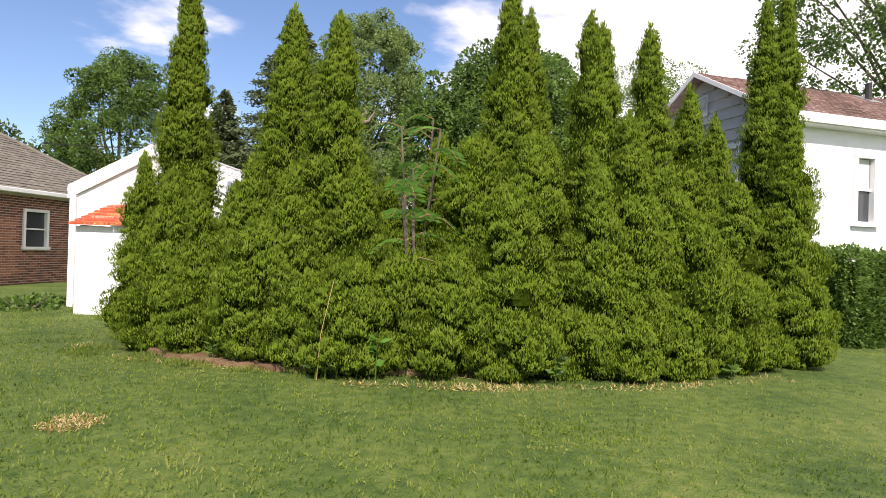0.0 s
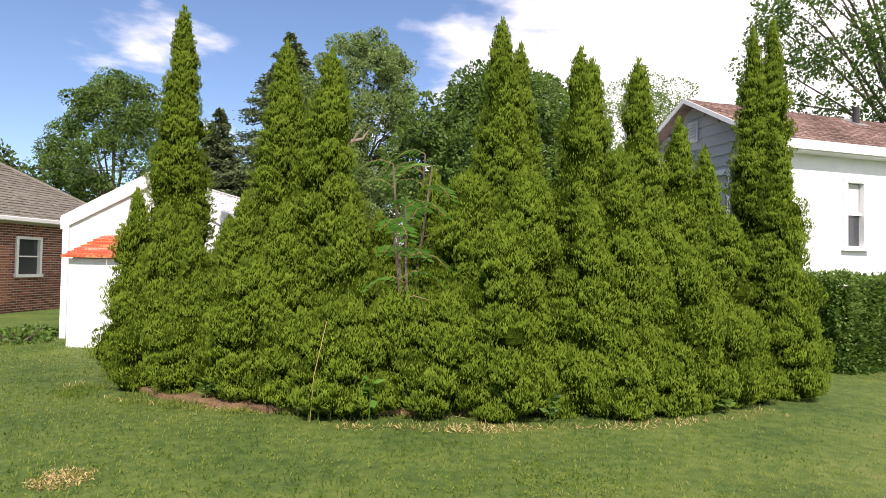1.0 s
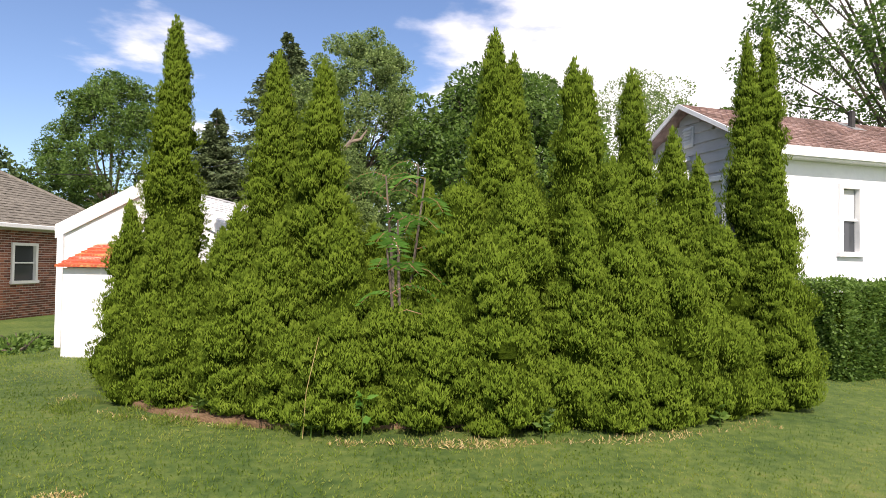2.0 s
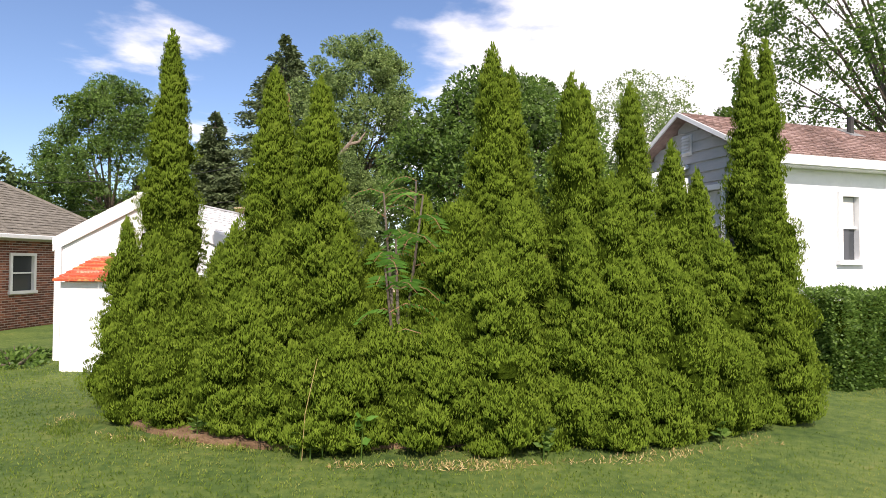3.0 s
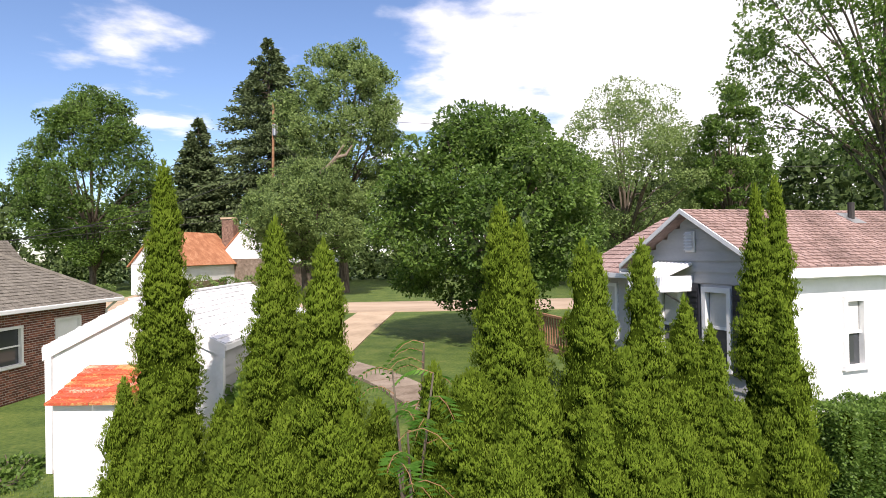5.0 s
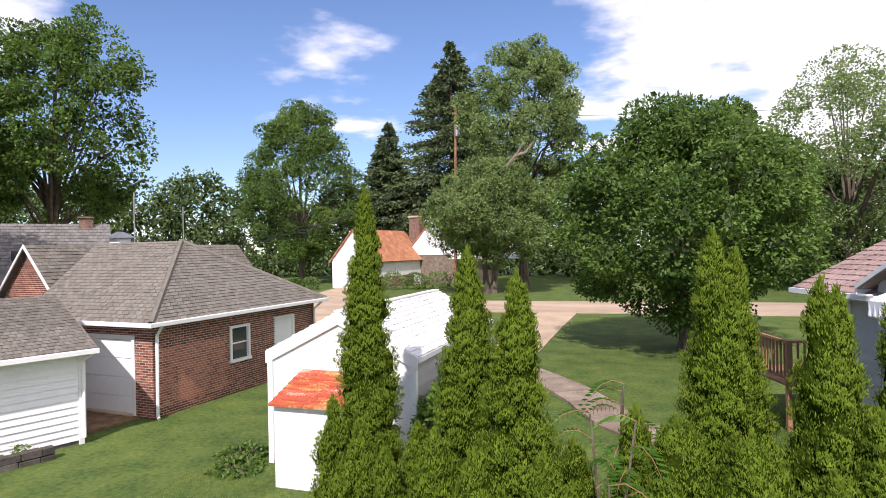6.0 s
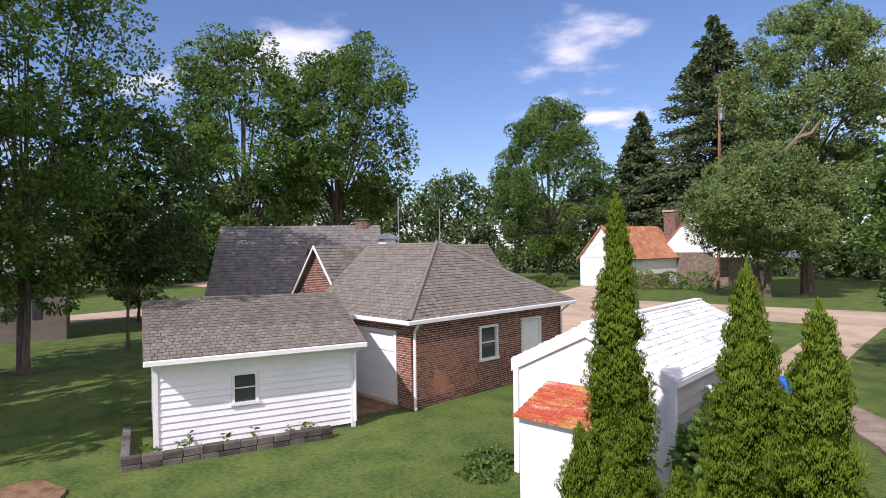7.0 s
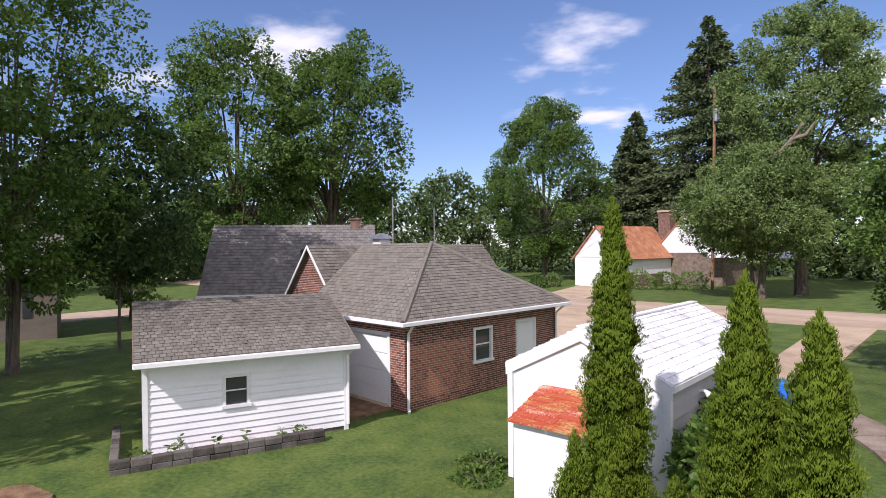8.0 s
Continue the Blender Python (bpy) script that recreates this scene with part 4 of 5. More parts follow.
    part("ventilator_cap", solid([[(gx - 0.45, 4.65, 5.05), (gx + 0.4, 4.65, 5.05), (gx + 0.4, 5.5, 5.05), (gx - 0.45, 5.5, 5.05)], [(gx - 0.1, 5.0, 5.3), (gx + 0.05, 5.0, 5.3), (gx + 0.05, 5.15, 5.3), (gx - 0.1, 5.15, 5.3)]]), GALV, v)
    part("aerial_mast", tube([(gx - 0.1, 5.8, 4.2), (gx - 0.1, 5.8, 6.9)], 0.03, 5), GALV, t)
    part("aerial_mast", tube([(gx - 0.4, 8.6, 4.0), (gx - 0.4, 8.6, 6.5)], 0.025, 5), GALV, t)


build_brick_house()


# white garage with a low block planter
def build_garage():
    t = group_empty("garage", (-12.25, 11.55, 0), "white lap-sided garage with a grey shingle roof", "garage", rz=-24)
    L, D, ze, zr, o = 4.65, 4.4, 2.34, 3.28, 0.44
    sl = (zr - ze) / (D / 2)
    cut = [(L - 2.9 - 0.3 + 0.2, L - 2.9 + 0.5, 0.95, 1.72)]
    c = cut[0]
    d, n = lap_wall(t, (0, -L), (0, 0), 0.1, ze, WHITE, 1, 0.155, cut=cut)
    window_unit(t, (0, -L), d, n, (c[0] + c[1]) / 2, c[2] + 0.06, c[1] - c[0] - 0.12, c[3] - c[2] - 0.12, 0.07)
    part("window_back", boxes((-0.2, -0.14, -L + c[0] - 0.1, -L + c[1] + 0.1, c[2] - 0.1, c[3] + 0.1)), WOOD, t)
    def span(z):
        if z <= ze:
            return (0, D)
        f = (z - ze) / (zr - ze)
        return (D / 2 * f, D - D / 2 * f)
    lap_wall(t, (-D, -L), (0, -L), 0.1, zr - 0.05, WHITE, 1, 0.155, shape=span)
    lap_wall(t, (-D, 0), (0, 0), 0.1, zr - 0.05, WHITE, -1, 0.155, shape=span)
    lap_wall(t, (-D, -L), (-D, 0), 0.1, ze, WHITE, -1, 0.3)
    for y in (-L, 0):
        part("corner_board", boxes((-0.07, 0.055, y - 0.055, y + 0.055, 0.0, ze - 0.02)), TRIM, t)
    part("foundation", boxes((-D, 0.0, -L, 0, -0.1, 0.1)), BLOCK, t)
    for sg, x in ((1, 0.0), (-1, -D)):
        e = [(x + sg * o, -L - 0.22, ze - sl * o + 0.1), (x + sg * o, 0.22, ze - sl * o + 0.1), (-D / 2, 0.22, zr + 0.1), (-D / 2, -L - 0.22, zr + 0.1)]
        part("roof", slab(e, 0.07), SHINGLE, t)
        shingles(t, *[(p[0], p[1], p[2] + 0.006) for p in e], SHINGLE, 20, 34, limit=290 if sg == 1 else 0, lift=0.016, seed=12 + sg)
        for y in (-L - 0.24, 0.22):
            part("bargeboard", solid([[(p[0], yy, p[2] + dz) for yy, dz in ((y, -0.09), (y + 0.025, -0.09), (y + 0.025, 0.0), (y, 0.0))] for p in (e[0], e[3])]), WOOD, t)
    part("gutter", boxes((o, o + 0.1, -L - 0.24, 0.24, ze - sl * o - 0.02, ze - sl * o + 0.1), bevel=0.015), TRIM, t)
    part("soffit", boxes((0.04, o, -L - 0.2, 0.2, ze - sl * o - 0.02, ze - sl * o + 0.01)), TRIM, t)
    part("downpipe", tube([(o + 0.03, 0.1, ze - sl * o), (0.09, 0.04, ze - 0.4), (0.09, 0.04, 0.15)], 0.04, 6), TRIM, t)


build_garage()


def build_planter():
    t = group_empty("planter_wall", (-12.25, 11.55, 0), "low wall of grey concrete blocks round a flower bed", "planter", rz=-24)
    rng = random.Random(5)
    for row in range(2):
        y = -5.35
        while y < -0.75:
            w = rng.uniform(0.36, 0.42)
            part("block", boxes((0.5, 0.7, y + 0.005, min(y + w, -0.75) - 0.006, -0.05 + row * 0.17, 0.11 + row * 0.17 + rng.uniform(-0.01, 0.01)), bevel=0.012), BLOCK, t)
            y += w
        x = 0.5
        while x > -1.9:
            w = rng.uniform(0.36, 0.42)
            part("block", boxes((x - w + 0.006, x - 0.006, -5.35, -5.17, -0.05 + row * 0.17, 0.11 + row * 0.17), bevel=0.012), BLOCK, t)
            x -= w
    part("bed_soil", boxes((0.02, 0.5, -5.17, -0.75, -0.05, 0.12)), SOIL, t)


build_planter()


# grey and white house
def build_house():
    t = group_empty("house", (5.2, 9.35, 0), "white house with a grey-sided gable and brown shingle roof", "house", rz=17)
    G, L, ze, zr, o = 3.2, 13.0, 3.66, 4.56, 0.24
    sl = (zr - ze) / (G / 2)
    def span(z):
        if z <= ze:
            return (0, G)
        f = (z - ze) / (zr - ze)
        return (G / 2 * f, G - G / 2 * f)
    # gable wall at local x = 0 from y = 0 to G; it faces -x
    wins = [(0.68, 1.32, 1.85, 3.26), (1.86, 2.5, 1.8, 3.2)]
    d, n = lap_wall(t, (0, 0), (0, G), 0.2, zr - 0.05, GREY_SIDING, -1, 0.2, cut=wins, shape=span)
    for a, b, z0, z1 in wins:
        window_unit(t, (0, 0), d, n, (a + b) / 2, z0 + 0.08, b - a - 0.16, z1 - z0 - 0.16, 0.09, blind=0.48)
        part("room_back", boxes((0.2, 0.24, a - 0.2, b + 0.2, z0 - 0.1, z1 + 0.1)), BLACK, t)
    for a in (0.32, 1.38):
        sh = part("shutter", boxes((-0.07, -0.03, a, a + 0.3, 1.8, 3.32), bevel=0.008), BLACK, t, "dark louvred shutter")
        for k in range(14):
            part("shutter_slat", boxes((-0.082, -0.07, a + 0.04, a + 0.26, 1.86 + k * 0.102, 1.92 + k * 0.102)), BLACK, sh)
    part("foundation", boxes((0.02, L, 0.02, G - 0.02, -0.1, 0.2)), BLOCK, t)
    # gable louvre
    v = part("gable_vent", boxes((-0.05, -0.03, G / 2 - 0.12, G / 2 + 0.12, 3.88, 4.26)), TRIM, t, "white louvred gable vent")
    for k in range(6):
        part("louvre", solid([[(-0.1, y, 3.92 + k * 0.055) for y in (G / 2 - 0.1, G / 2 + 0.1)] + [(-0.06, G / 2 + 0.1, 3.96 + k * 0.055), (-0.06, G / 2 - 0.1, 3.96 + k * 0.055)], [(-0.1, y, 3.93 + k * 0.055) for y in (G / 2 - 0.1, G / 2 + 0.1)] + [(-0.06, G / 2 + 0.1, 3.97 + k * 0.055), (-0.06, G / 2 - 0.1, 3.97 + k * 0.055)]]), TRIM, v)
    # white long wall at y = 0, faces -y
    cut = [(1.62, 2.12, 1.9, 3.1), (4.2, 4.9, 1.9, 3.1)]
    d, n = lap_wall(t, (0, 0), (L, 0), 0.2, ze, WHITE, 1, 0.2, cut=cut, lip=0.003)
    for a, b, z0, z1 in cut:
        window_unit(t, (0, 0), d, n, (a + b) / 2, z0 + 0.07, b - a - 0.14, z1 - z0 - 0.14, 0.08, blind=0.5)
        part("room_back", boxes((a - 0.2, b + 0.2, 0.2, 0.24, z0 - 0.1, z1 + 0.1)), BLACK, t)
    part("back_wall", boxes((0.2, L, G - 0.2, G, 0.2, ze), (L - 0.2, L, 0.2, G - 0.2, 0.2, ze)), WHITE, t)
    part("corner_board", boxes((-0.06, 0.06, -0.06, 0.06, 0.2, ze)), TRIM, t)
    for sg, y in ((-1, 0.0), (1, G)):
        e = [(-o, y + sg * o, ze - sl * o + 0.1), (L, y + sg * o, ze - sl * o + 0.1), (L, G / 2, zr + 0.1), (-o, G / 2, zr + 0.1)]
        part("roof", slab(e, 0.08), SHINGLE_BROWN, t)
        shingles(t, *[(p[0], p[1], p[2] + 0.006) for p in e], SHINGLE_BROWN, 20, 90, seed=20 + sg)
        part("bargeboard", solid([[(x, p[1], p[2] + dz) for x, dz in ((-o - 0.03, -0.07), (-o, -0.07), (-o, 0.015), (-o - 0.03, 0.015))] for p in (e[0], e[3])]), TRIM, t)
        part("fascia", boxes((-o, L, min(y + sg * o, y + sg * (o + 0.04)), max(y + sg * o, y + sg * (o + 0.04)), ze - sl * o - 0.06, ze - sl * o + 0.09)), TRIM, t)
        part("soffit", boxes((-o, L, min(y, y + sg * o), max(y, y + sg * o), ze - sl * o - 0.08, ze - sl * o - 0.05)), TRIM, t)
    part("vent_pipe", tube([(3.55, 1.25, 4.2), (3.55, 1.25, 4.8)], 0.06, 8), PIPE, t, "dark roof vent pipe")
    part("pipe_flashing", slab([(3.39, 1.05, 4.385), (3.71, 1.05, 4.385), (3.71, 1.45, 4.61), (3.39, 1.45, 4.61)], 0.03), GALV, t)
    # striped metal awning over the side entrance
    aw = part("awning", slab([(-0.04, 1.56, 3.68), (-0.04, 2.5, 3.68), (-0.72, 2.5, 3.44), (-0.72, 1.56, 3.44)], 0.03), WHITE, t, "white corrugated metal awning")
    for k in range(9):
        y = 1.59 + k * 0.11
        part("awning_rib", tube([(-0.04, y, 3.69), (-0.72, y, 3.45), (-0.74, y, 3.2)], 0.022, 5), TRIM, aw)
    part("awning_valance", boxes((-0.74, -0.71, 1.56, 2.5, 3.18, 3.44), (-0.72, -0.05, 1.54, 1.57, 3.18, 3.46)), WHITE, aw)
    part("awning_stay", tube([(-0.05, 1.58, 2.85), (-0.7, 1.58, 3.2)], 0.015, 5), PIPE, aw)
    # rear wing
    x0, x1, y0, y1, we, wr = 0.25, 5.0, G, G + 2.0, 3.55, 4.75
    lap_wall(t, (x0, y0), (x0, y1), 0.6, we, GREY_SIDING, -1, 0.2, cut=[(1.0, 1.6, 1.9, 3.2)])
    window_unit(t, (x0, y0), Vector((0, 1, 0)), Vector((-1, 0, 0)), 1.3, 1.98, 0.44, 1.14, 0.08, blind=0.9)
    part("wing_foundation", boxes((x0 + 0.02, x1, y0, y1, -0.1, 0.6)), BLOCK, t)
    part("wing_wall", boxes((x0, x1, y1 - 0.2, y1, 0.6, we)), GREY_SIDING, t)
    xm = (x0 + x1) / 2
    e = [(x0 - 0.35, y0 - 0.1, we - 0.1), (x0 - 0.35, y1 + 0.3, we - 0.1), (xm, y1 + 0.3, wr), (xm, y0 - 0.1, wr)]
    part("wing_roof", slab(e, 0.08), SHINGLE_BROWN, t)
    shingles(t, *[(p[0], p[1], p[2] + 0.006) for p in e], SHINGLE_BROWN, 14, 16, seed=24)
    e = [(x1 + 0.35, y0 - 0.1, we - 0.1), (x1 + 0.35, y1 + 0.3, we - 0.1), (xm, y1 + 0.3, wr), (xm, y0 - 0.1, wr)]
    part("wing_roof", slab(e, 0.08), SHINGLE_BROWN, t)
    part("wing_gutter", boxes((x0 - 0.44, x0 - 0.35, y0 - 0.1, y1 + 0.3, we - 0.2, we - 0.1)), TRIM, t)


build_house()


def build_far_house():
    """White house with an orange roof across the road."""
    t = group_empty("far_house", (-28.4, 63.5, 0), "white house with an orange shingle roof and brick chimney", "house", rz=-14)
    t.scale = (1.2, 1.2, 1.1)
    W, L, ze, zr = 2.6, 9.0, 3.1, 6.1
    part("wall", solid([[(-W, y, -0.1), (W, y, -0.1), (W, y, ze), (0, y, zr), (-W, y, ze)] for y in (0, L)]), WHITE, t)
    for sg in (1, -1):
        e = [(sg * (W + 0.3), -0.2, ze - 0.33), (sg * (W + 0.3), L, ze - 0.33), (0, L, zr + 0.08), (0, -0.2, zr + 0.08)]
        part("roof", slab(e, 0.1), ORANGE_ROOF, t)
    part("garage_door", boxes((-1.7, 1.7, -0.06, -0.02, 0, 2.2)), WHITE, t)
    part("cornice", boxes((-W, W, -0.05, -0.01, ze - 0.1, ze + 0.02)), TRIM, t)
    part("stone_base", boxes((W, W + 0.12, 0.2, 6.5, -0.1, 1.2)), OLD_BRICK, t)
    # taller cross wing with white gable
    part("cross_wing_gable", solid([[(7.8, y, 3.3), (4.2, y, 7.3), (0.6, y, 3.3)] for y in (8.0, 15)]), WHITE, t)
    # lower wall in dark wood: the trees' shade put into its colour
    part("cross_wing_wall", boxes((0.7, 7.7, 8.05, 15, -0.1, 3.3)), WOOD, t)
    for sg in (1, -1):
        e = [(4.2 + sg * 3.9, 7.9, 2.95), (4.2 + sg * 3.9, 15, 2.95), (4.2, 15, 7.42), (4.2, 7.9, 7.42)]
        part("roof", slab(e, 0.1), ORANGE_ROOF, t)
    ch = part("chimney", boxes((0.9, 2.2, 8.6, 9.6, 2, 7.7)), OLD_BRICK, t, "weathered brick chimney")
    part("chimney_cap", boxes((0.8, 2.3, 8.5, 9.7, 7.7, 7.9)), CONCRETE, ch)
    for k in range(4):
        part("porch_awning", slab([(7 + k * 2.1, 7.6, 3.5), (8.8 + k * 2.1, 7.6, 3.5), (8.8 + k * 2.1, 6.2, 2.9), (7 + k * 2.1, 6.2, 2.9)], 0.06), WHITE, t)


build_far_house()


def build_back_house():
    """Dark roof behind the white garage."""
    t = group_empty("back_house", (-28.5, 16.9, 0), "low house under a large dark grey roof", "house", rz=-42)
    L, ze, zr, D = 8.4, 2.6, 6.0, 7.6
    part("wall", solid([[(0, y, -0.1), (-D, y, -0.1), (-D, y, ze), (-D / 2, y, zr - 0.1), (0, y, ze)] for y in (0, L)]), TAN_WALL, t)
    for sg, x in ((1, 0), (-1, -D)):
        e = [(x + sg * 0.4, -0.3, ze - 0.3), (x + sg * 0.4, L + 0.3, ze - 0.3), (-D / 2, L + 0.3, zr), (-D / 2, -0.3, zr)]
        part("roof", slab(e, 0.1), SHINGLE_DARK, t)
        if sg == 1:
            shingles(t, *[(p[0], p[1], p[2] + 0.01) for p in e], SHINGLE_DARK, 24, 40, seed=31)
    part("gutter", boxes((0.4, 0.5, -0.3, L + 0.3, ze - 0.4, ze - 0.22)), TRIM, t)
    part("roof_vent", boxes((-1.7, -1.4, 4.6, 4.9, 4.2, 4.65)), PIPE, t)
    part("chimney", boxes((-D / 2 - 0.3, -D / 2 + 0.3, L - 1.1, L - 0.5, 5.2, 6.3), (-D / 2 - 0.36, -D / 2 + 0.36, L - 1.16, L - 0.44, 6.3, 6.38)), OLD_BRICK, t)


build_back_house()


def build_tan_house():
    t = group_empty("tan_house", (-36.5, 12.5, 0), "shaded tan house behind the big tree", "house", rz=-20)
    part("wall", solid([[(0, y, -0.1), (-8, y, -0.1), (-8, y, 3.6), (-4, y, 6.2), (0, y, 3.6)] for y in (-8, 0.5)]), TAN_WALL, t)
    for sg, x in ((1, 0), (-1, -8)):
        part("roof", slab([(x + sg * 0.4, -8.3, 3.35), (x + sg * 0.4, 0.8, 3.35), (-4, 0.8, 6.3), (-4, -8.3, 6.3)], 0.1), SHINGLE_DARK, t)
    for y in (-1.0, -2.2, -4.5):
        part("window", boxes((0.0, 0.03, y, y + 0.4, 1.2, 2.4)), GLASS, t)


build_tan_house()

# ---- garden things ----


def hedge(name, x0, x1, y0, y1, h, seed, mat, label, rz=0):
    rng = np.random.default_rng(seed)
    root = group_empty(name, ((x0 + x1) / 2, (y0 + y1) / 2, 0), label, "hedge", rz=rz)
    hx, hy = (x1 - x0) / 2, (y1 - y0) / 2
    # dark block inside the hedge, painted as the shade between its leaves
    part("inner_core", boxes((-hx * 0.97, hx * 0.97, -hy * 0.83, hy * 0.83, 0.0, h * 0.9), bevel=0.1), CORE_SHADE, root)
    n = int(5200 * hx * 2 * h)
    p = rng.uniform(-1, 1, (n, 3))
    face = rng.integers(0, 4, n)
    p[face == 0, 1] = -1
    p[face == 1, 2] = 1
    p[face == 2, 0] = np.sign(p[face == 2, 0])
    p[face == 3, 1] = -1
    out = np.stack([np.where(face == 2, p[:, 0], 0), np.where((face == 0) | (face == 3), -1.0, 0), np.where(face == 1, 1.0, 0.3)], 1)
    pos = np.stack([p[:, 0] * hx, p[:, 1] * hy, h / 2 + p[:, 2] * h / 2], 1)
    pos += out * np.array([noise.noise(Vector(q) * 2.3) for q in pos])[:, None] * 0.16 + rng.normal(0, 0.03, (n, 3))
    pos[:, 2] = np.maximum(pos[:, 2], 0.03)
    quads_object("foliage", leaf_quads(rng, pos, out, 0.06, 0.035, spread=0.7), mat, root)
    return root


hedge("hedge", 5.85, 10.65, 9.48, 10.22, 1.45, 41, LEAF, "clipped green hedge along the white house wall", rz=17)


def build_pole():
    t = group_empty("utility_pole", (-16.6, 64.5, 0), "tall wooden utility pole with a transformer", "utility pole")
    part("post", tube([(0, 0, -0.5), (0.4, 0, 20.4)], [0.17, 0.13], 8), DECK_WOOD, t)
    part("transformer", tube([(0.6, -0.3, 16.8), (0.6, -0.3, 18.0)], 0.26, 10), GALV, t)


build_pole()


def compound_leaf(bm, base, way, length, pairs=10, leaflet=0.12, droop=0.45):
    """A feathered leaf: a curved stalk with paired leaflets."""
    base, way = Vector(base), Vector(way).normalized()
    side = way.cross(Vector((0, 0, 1))).normalized()
    for i in range(pairs):
        f = (i + 1) / pairs
        p = base + way * length * f + Vector((0, 0, -droop * length * f * f))
        for sg in (1, -1):
            d = (side * sg + way * 0.3 + Vector((0, 0, -0.45))).normalized()
            w = (way * 0.5 + Vector((0, 0, 0.8))).normalized() * leaflet * 0.1
            ln = leaflet * (1.15 - 0.6 * abs(f - 0.45))
            vs = [bm.verts.new(q) for q in (p, p + d * ln * 0.45 + w, p + d * ln, p + d * ln * 0.45 - w)]
            bm.faces.new(vs)


def sumac(name, x, y, h, seed, label, leaves=14):
    rng = random.Random(seed)
    root = group_empty(name, (x, y, 0), label, "shrub")
    for s in range(2):
        top = Vector((rng.uniform(-0.3, 0.3), rng.uniform(-0.35, -0.05), h * rng.uniform(0.8, 1.0)))
        part("stem", tube([(0, 0, -0.05), (top.x * 0.4, top.y * 0.4, top.z * 0.5), top], [0.025, 0.02, 0.01], 6), BARK, root)
        crown, stalks = bmesh.new(), bmesh.new()
        for k in range(leaves):
            a = -1.57 + rng.uniform(-2.0, 2.0)
            f = 0.5 + 0.5 * (k + 1) / leaves
            base, way, ln = Vector((top.x * f, top.y * f, top.z * f)), Vector((math.cos(a), math.sin(a), rng.uniform(0.5, 1.5))).normalized(), rng.uniform(0.45, 0.65)
            compound_leaf(crown, base, way, ln, pairs=9, leaflet=0.15, droop=0.75)
            tube_rings(stalks, [base + way * ln * q + Vector((0, 0, -0.75 * ln * q * q)) for q in (0, 0.35, 0.7, 1.0)], [0.006, 0.005, 0.004, 0.002], 4)
        part("leaves", crown, SUMAC, root)
        part("stalk_net", stalks, DECK_WOOD, root, "reddish leaf stalks")["kind"] = "stuff"
    return root


SUMAC = material("sumac_leaf", [(0.07, 0.2, 0.025), (0.13, 0.3, 0.045), (0.2, 0.38, 0.075)], 3, 0.5, island=0.5, translucent=0.5)
sumac("sumac_shrub", -0.28, 6.3, 2.2, 51, "feathery-leaved young tree growing among the evergreens", 4)
sumac("sumac_shrub", -0.35, 7.0, 2.8, 52, "feathery-leaved sapling behind the evergreens", 5)
sumac("sumac_shrub", -0.25, 7.5, 3.1, 53, "feathery-leaved sapling behind the evergreens", 6)


def leafy_weed(name, x, y, h, seed, label, n=8, leaf=0.16, mat=None):
    rng = np.random.default_rng(seed)
    root = group_empty(name, (x, y, 0), label, "weed")
    part("stem", tube([(0, 0, -0.02), (0.01, 0, h * 0.6), (0.0, 0.02, h)], [0.008, 0.006, 0.003], 5), LEAF, root)
    a = rng.uniform(0, 2 * np.pi, n)
    z = rng.uniform(0.35, 1.0, n) * h
    c = np.stack([np.zeros(n), np.zeros(n), z], 1)
    quads_object("leaves", leaf_quads(rng, c, np.stack([np.cos(a), np.sin(a), np.full(n, 0.25)], 1), leaf, leaf * 0.45, spread=0.15), mat or SUMAC, root)
    return root


leafy_weed("weed", -0.62, 5.75, 0.42, 61, "broad-leaved green weed at the bed edge", 11, 0.15)
for i, (x, y) in enumerate([(-1.1, 5.7), (-1.2, 5.75), (-1.0, 5.78), (-2.3, 6.35), (-2.45, 6.4), (1.12, 5.72), (1.2, 5.9), (3.05, 6.2), (-2.2, 6.3)]):
    leafy_weed("weed", x, y, 0.26, 70 + i, "small green weed in the bare soil", 18, 0.1, LEAF)
t = tagged(mesh_object("dry_stalk", tube([(-1.18, 5.72, 0.0), (-1.14, 5.66, 0.45), (-1.02, 5.62, 0.98)], 0.0035, 5), STRAW), "thin dry stalk leaning on the evergreens", "stalk")


def shrub(name, x, y, z, r, seed, mat, label, leaf=0.1, n=2600, squash=0.8):
    rng = np.random.default_rng(seed)
    root = group_empty(name, (x, y, 0), label, "shrub")
    bm = bmesh.new()
    for k in range(5):
        a = k * 1.26
        tube_rings(bm, [(0, 0, -0.05), (math.cos(a) * r * 0.4, math.sin(a) * r * 0.4, z * 0.7), (math.cos(a) * r * 0.7, math.sin(a) * r * 0.7, z + r * 0.3)], [0.03, 0.02, 0.008], 5)
    part("stems", bm, BARK, root)
    d = rng.normal(0, 1, (n, 3))
    d /= np.linalg.norm(d, axis=1)[:, None]
    w = np.array([1 + 0.35 * noise.noise(Vector(q) * 2.2 + Vector((seed, 0, 0))) for q in d])
    pos = d * (r * w * rng.uniform(0.6, 1, n) ** 0.4)[:, None] * np.array([1, 1, squash]) + np.array([0, 0, z])
    pos[:, 2] = np.maximum(pos[:, 2], 0.03)
    quads_object("leaves", leaf_quads(rng, pos, d, leaf, leaf * 0.6, 0.2), mat, root)
    return root


shrub("shrub", -3.0, 11.6, 1.15, 0.95, 81, LEAF, "dark leafy bush against the shed wall", 0.15, 2600)
shrub("shrub", -3.1, 13.3, 1.3, 0.9, 82, LEAF_DARK, "dark leafy bush beside the shed", 0.15, 2200)
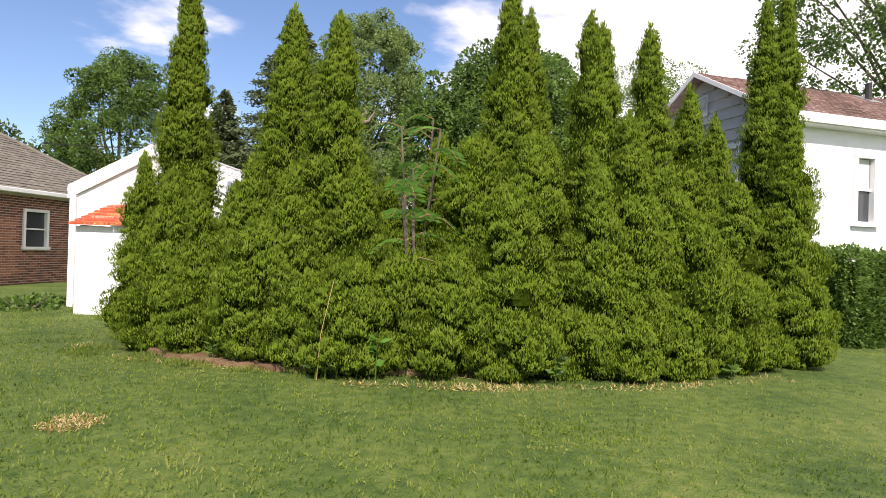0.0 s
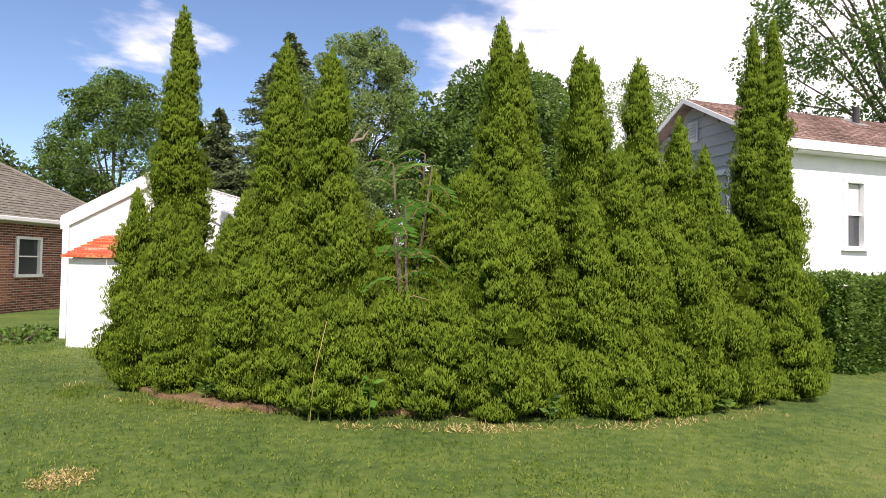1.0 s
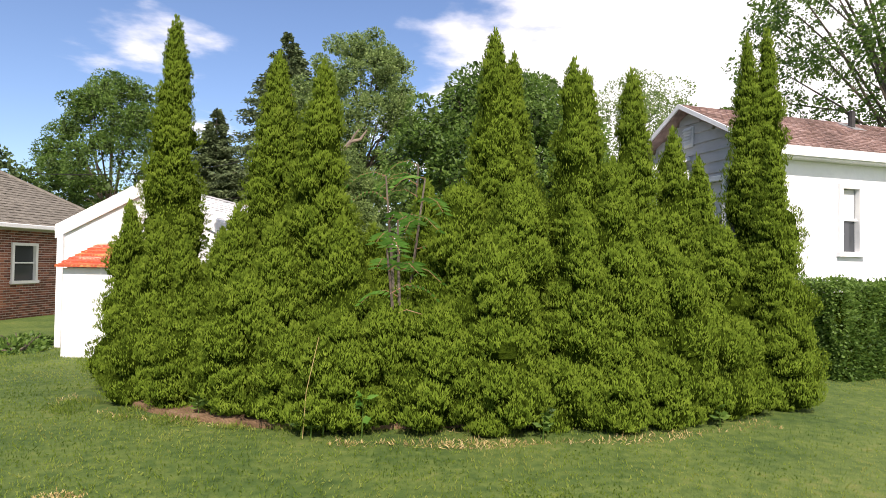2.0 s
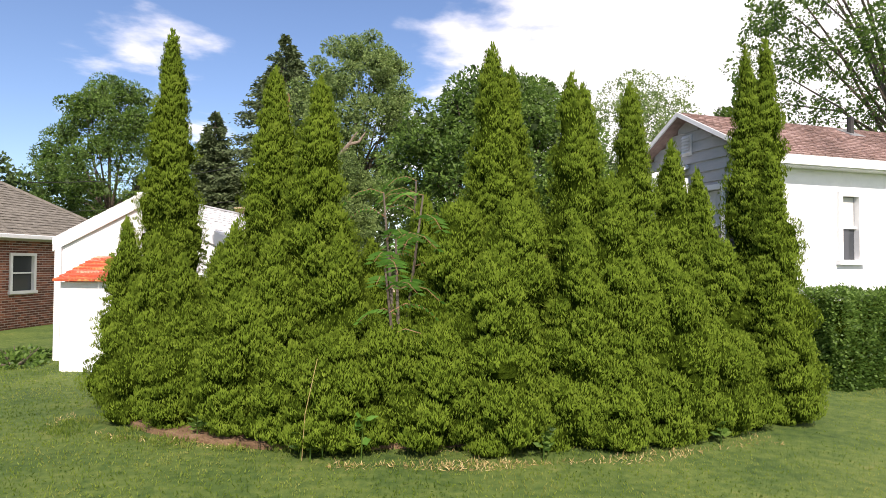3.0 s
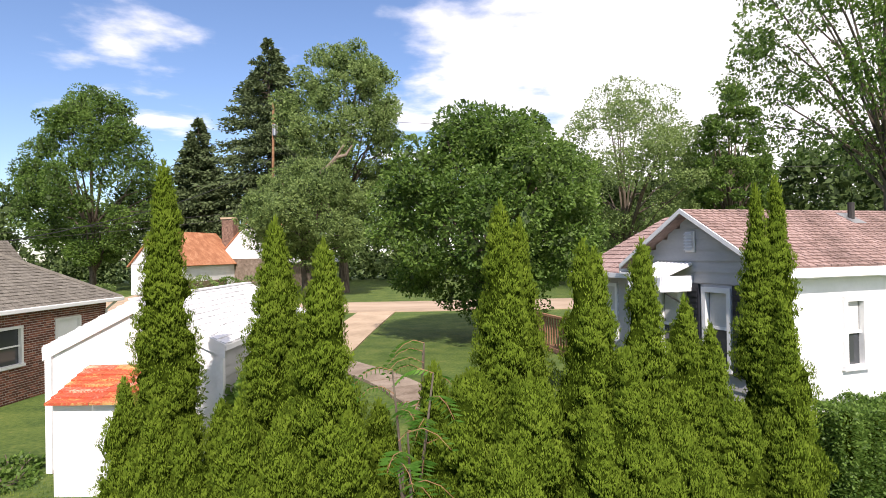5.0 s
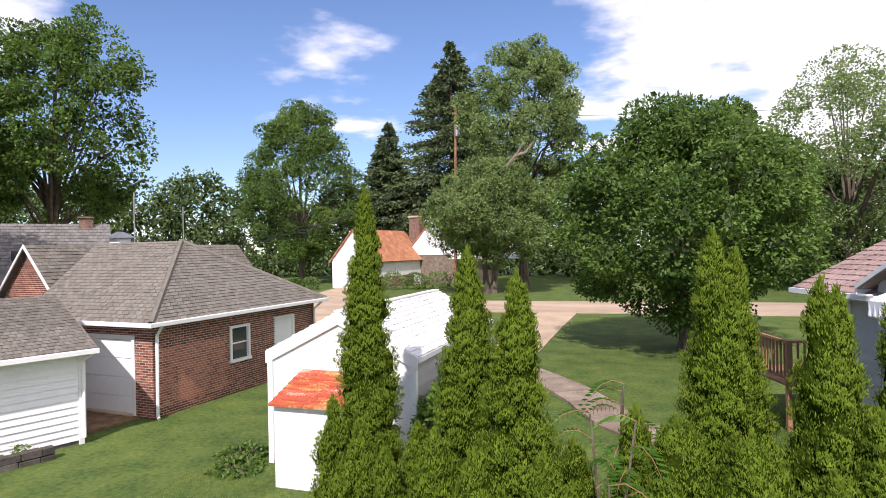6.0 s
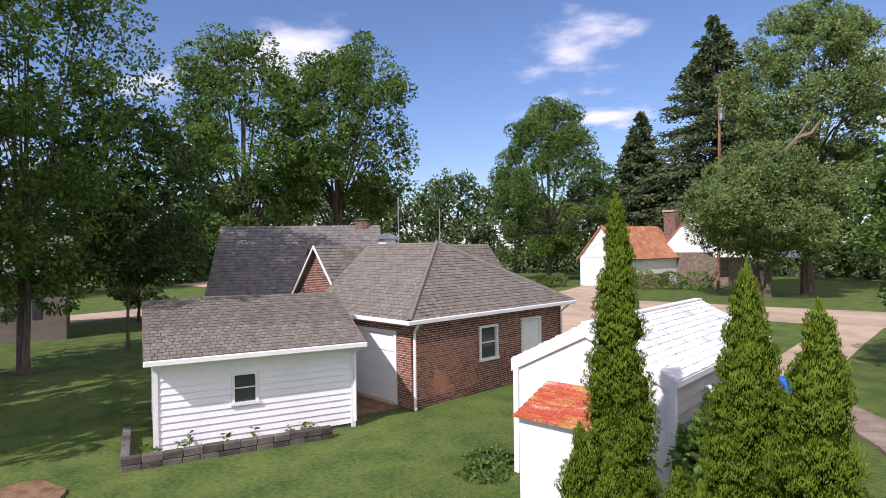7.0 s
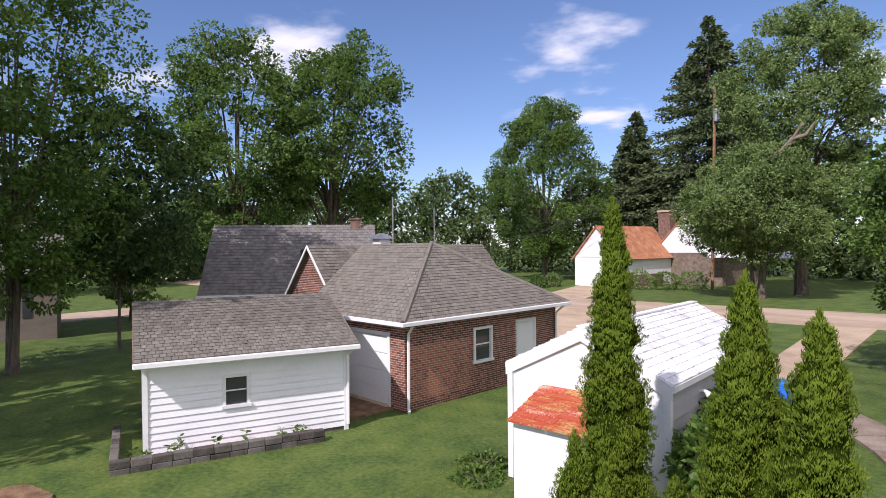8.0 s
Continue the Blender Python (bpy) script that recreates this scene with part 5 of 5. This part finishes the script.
shrub("vine", -4.25, 10.35, 1.5, 0.32, 83, LEAF_PALE, "pale climbing vine hanging by the shed gable", 0.1, 420, 3.6)
shrub("weed_patch", -7.6, 10.9, 0.06, 0.5, 84, LEAF, "low weeds beside the shed", 0.1, 500, 0.2)
shrub("weed_patch", -8.0, 11.7, 0.06, 0.5, 85, LEAF, "low weeds along the shed wall", 0.1, 500, 0.2)
shrub("garden_shrub", -40.0, 20.0, 0.8, 1.0, 89, LEAF_PALE, "rounded pale green bush beside the side street", 0.2, 1100)
for i, (x, y, r) in enumerate([(-32.6, 61.2, 0.9), (-25.5, 61.5, 1.0), (-23.0, 62, 1.3), (-20.5, 62.5, 1.2), (-18.0, 63, 1.3), (-33.0, 58.5, 0.9)]):
    shrub("garden_shrub", x, y, r * 0.7, r, 90 + i, LEAF if i % 2 else LEAF_PALE, "rounded garden shrub by the far house", 0.25, 700)


def build_deck():
    t = group_empty("deck", (4.3, 17.2, 0), "brown wooden deck with a slatted railing", "deck", rz=13)
    for k in range(12):
        part("deck_board", boxes((-0.9, 1.3, -1.2 + k * 0.2, -1.015 + k * 0.2, 1.05, 1.09)), DECK_WOOD, t)
    for x, y in ((-0.85, -1.15), (1.2, -1.15), (-0.85, 1.1), (0.2, -1.15)):
        part("post", boxes((x - 0.05, x + 0.05, y - 0.05, y + 0.05, -0.05, 2.1)), DECK_WOOD, t)
    part("rail", boxes((-0.92, 1.3, -1.2, -1.1, 2.06, 2.12), (-0.92, -0.82, -1.1, 1.2, 2.06, 2.12)), DECK_WOOD, t)
    part("bottom_rail", boxes((-0.9, 1.3, -1.17, -1.12, 1.2, 1.26), (-0.88, -0.83, -1.1, 1.2, 1.2, 1.26)), DECK_WOOD, t)
    for k in range(13):
        x = -0.78 + k * 0.155
        part("baluster", boxes((x - 0.02, x + 0.02, -1.165, -1.125, 1.26, 2.06)), DECK_WOOD, t)
    for k in range(12):
        y = -1.0 + k * 0.17
        part("baluster", boxes((-0.875, -0.835, y - 0.02, y + 0.02, 1.26, 2.06)), DECK_WOOD, t)


build_deck()


def cable(name, a, b, sag, label):
    a, b = Vector(a), Vector(b)
    pts = [a.lerp(b, f) - Vector((0, 0, sag * 4 * f * (1 - f))) for f in (i / 16 for i in range(17))]
    return tagged(mesh_object(name, tube(pts, 0.022, 4), PIPE), label, "cable")


cable("power_line", (-16.3, 64.5, 9.0), (-75, 50, 5.0), 0.8, "thin dark overhead power line")
cable("power_line", (-16.3, 64.5, 8.4), (-75, 50, 4.3), 0.9, "lower thin dark cable below the power line")
cable("power_line", (-16.3, 64.5, 14.6), (-14.0, 20.5, 4.6), 1.0, "service line running to the brick house")
cable("power_line", (-16.3, 64.5, 19.2), (60, 45, 14), 1.5, "thin dark overhead power line along the road")
cable("power_line", (-16.3, 64.5, 15.0), (60, 45, 11), 1.5, "lower overhead cable along the road")
tagged(mesh_object("rain_barrel", tube([(-3.6, 20.0, 0), (-3.6, 20.0, 0.15), (-3.6, 20.0, 0.5), (-3.6, 20.0, 0.8), (-3.6, 20.0, 0.85)], [0.24, 0.27, 0.3, 0.27, 0.22], 14), BLUE), "blue plastic barrel by the drive", "barrel")


def weeds_along():
    rng = random.Random(8)
    m = pose(-12.25, 11.55, 0, 0, 0, -24)
    for k in range(9):
        p = m @ Vector((rng.uniform(0.12, 0.45), rng.uniform(-5.0, -1.0), 0))
        leafy_weed("weed", p.x, p.y, rng.uniform(0.3, 0.5), 120 + k, "thin green weed in the block planter", 16, 0.14, LEAF)


weeds_along()
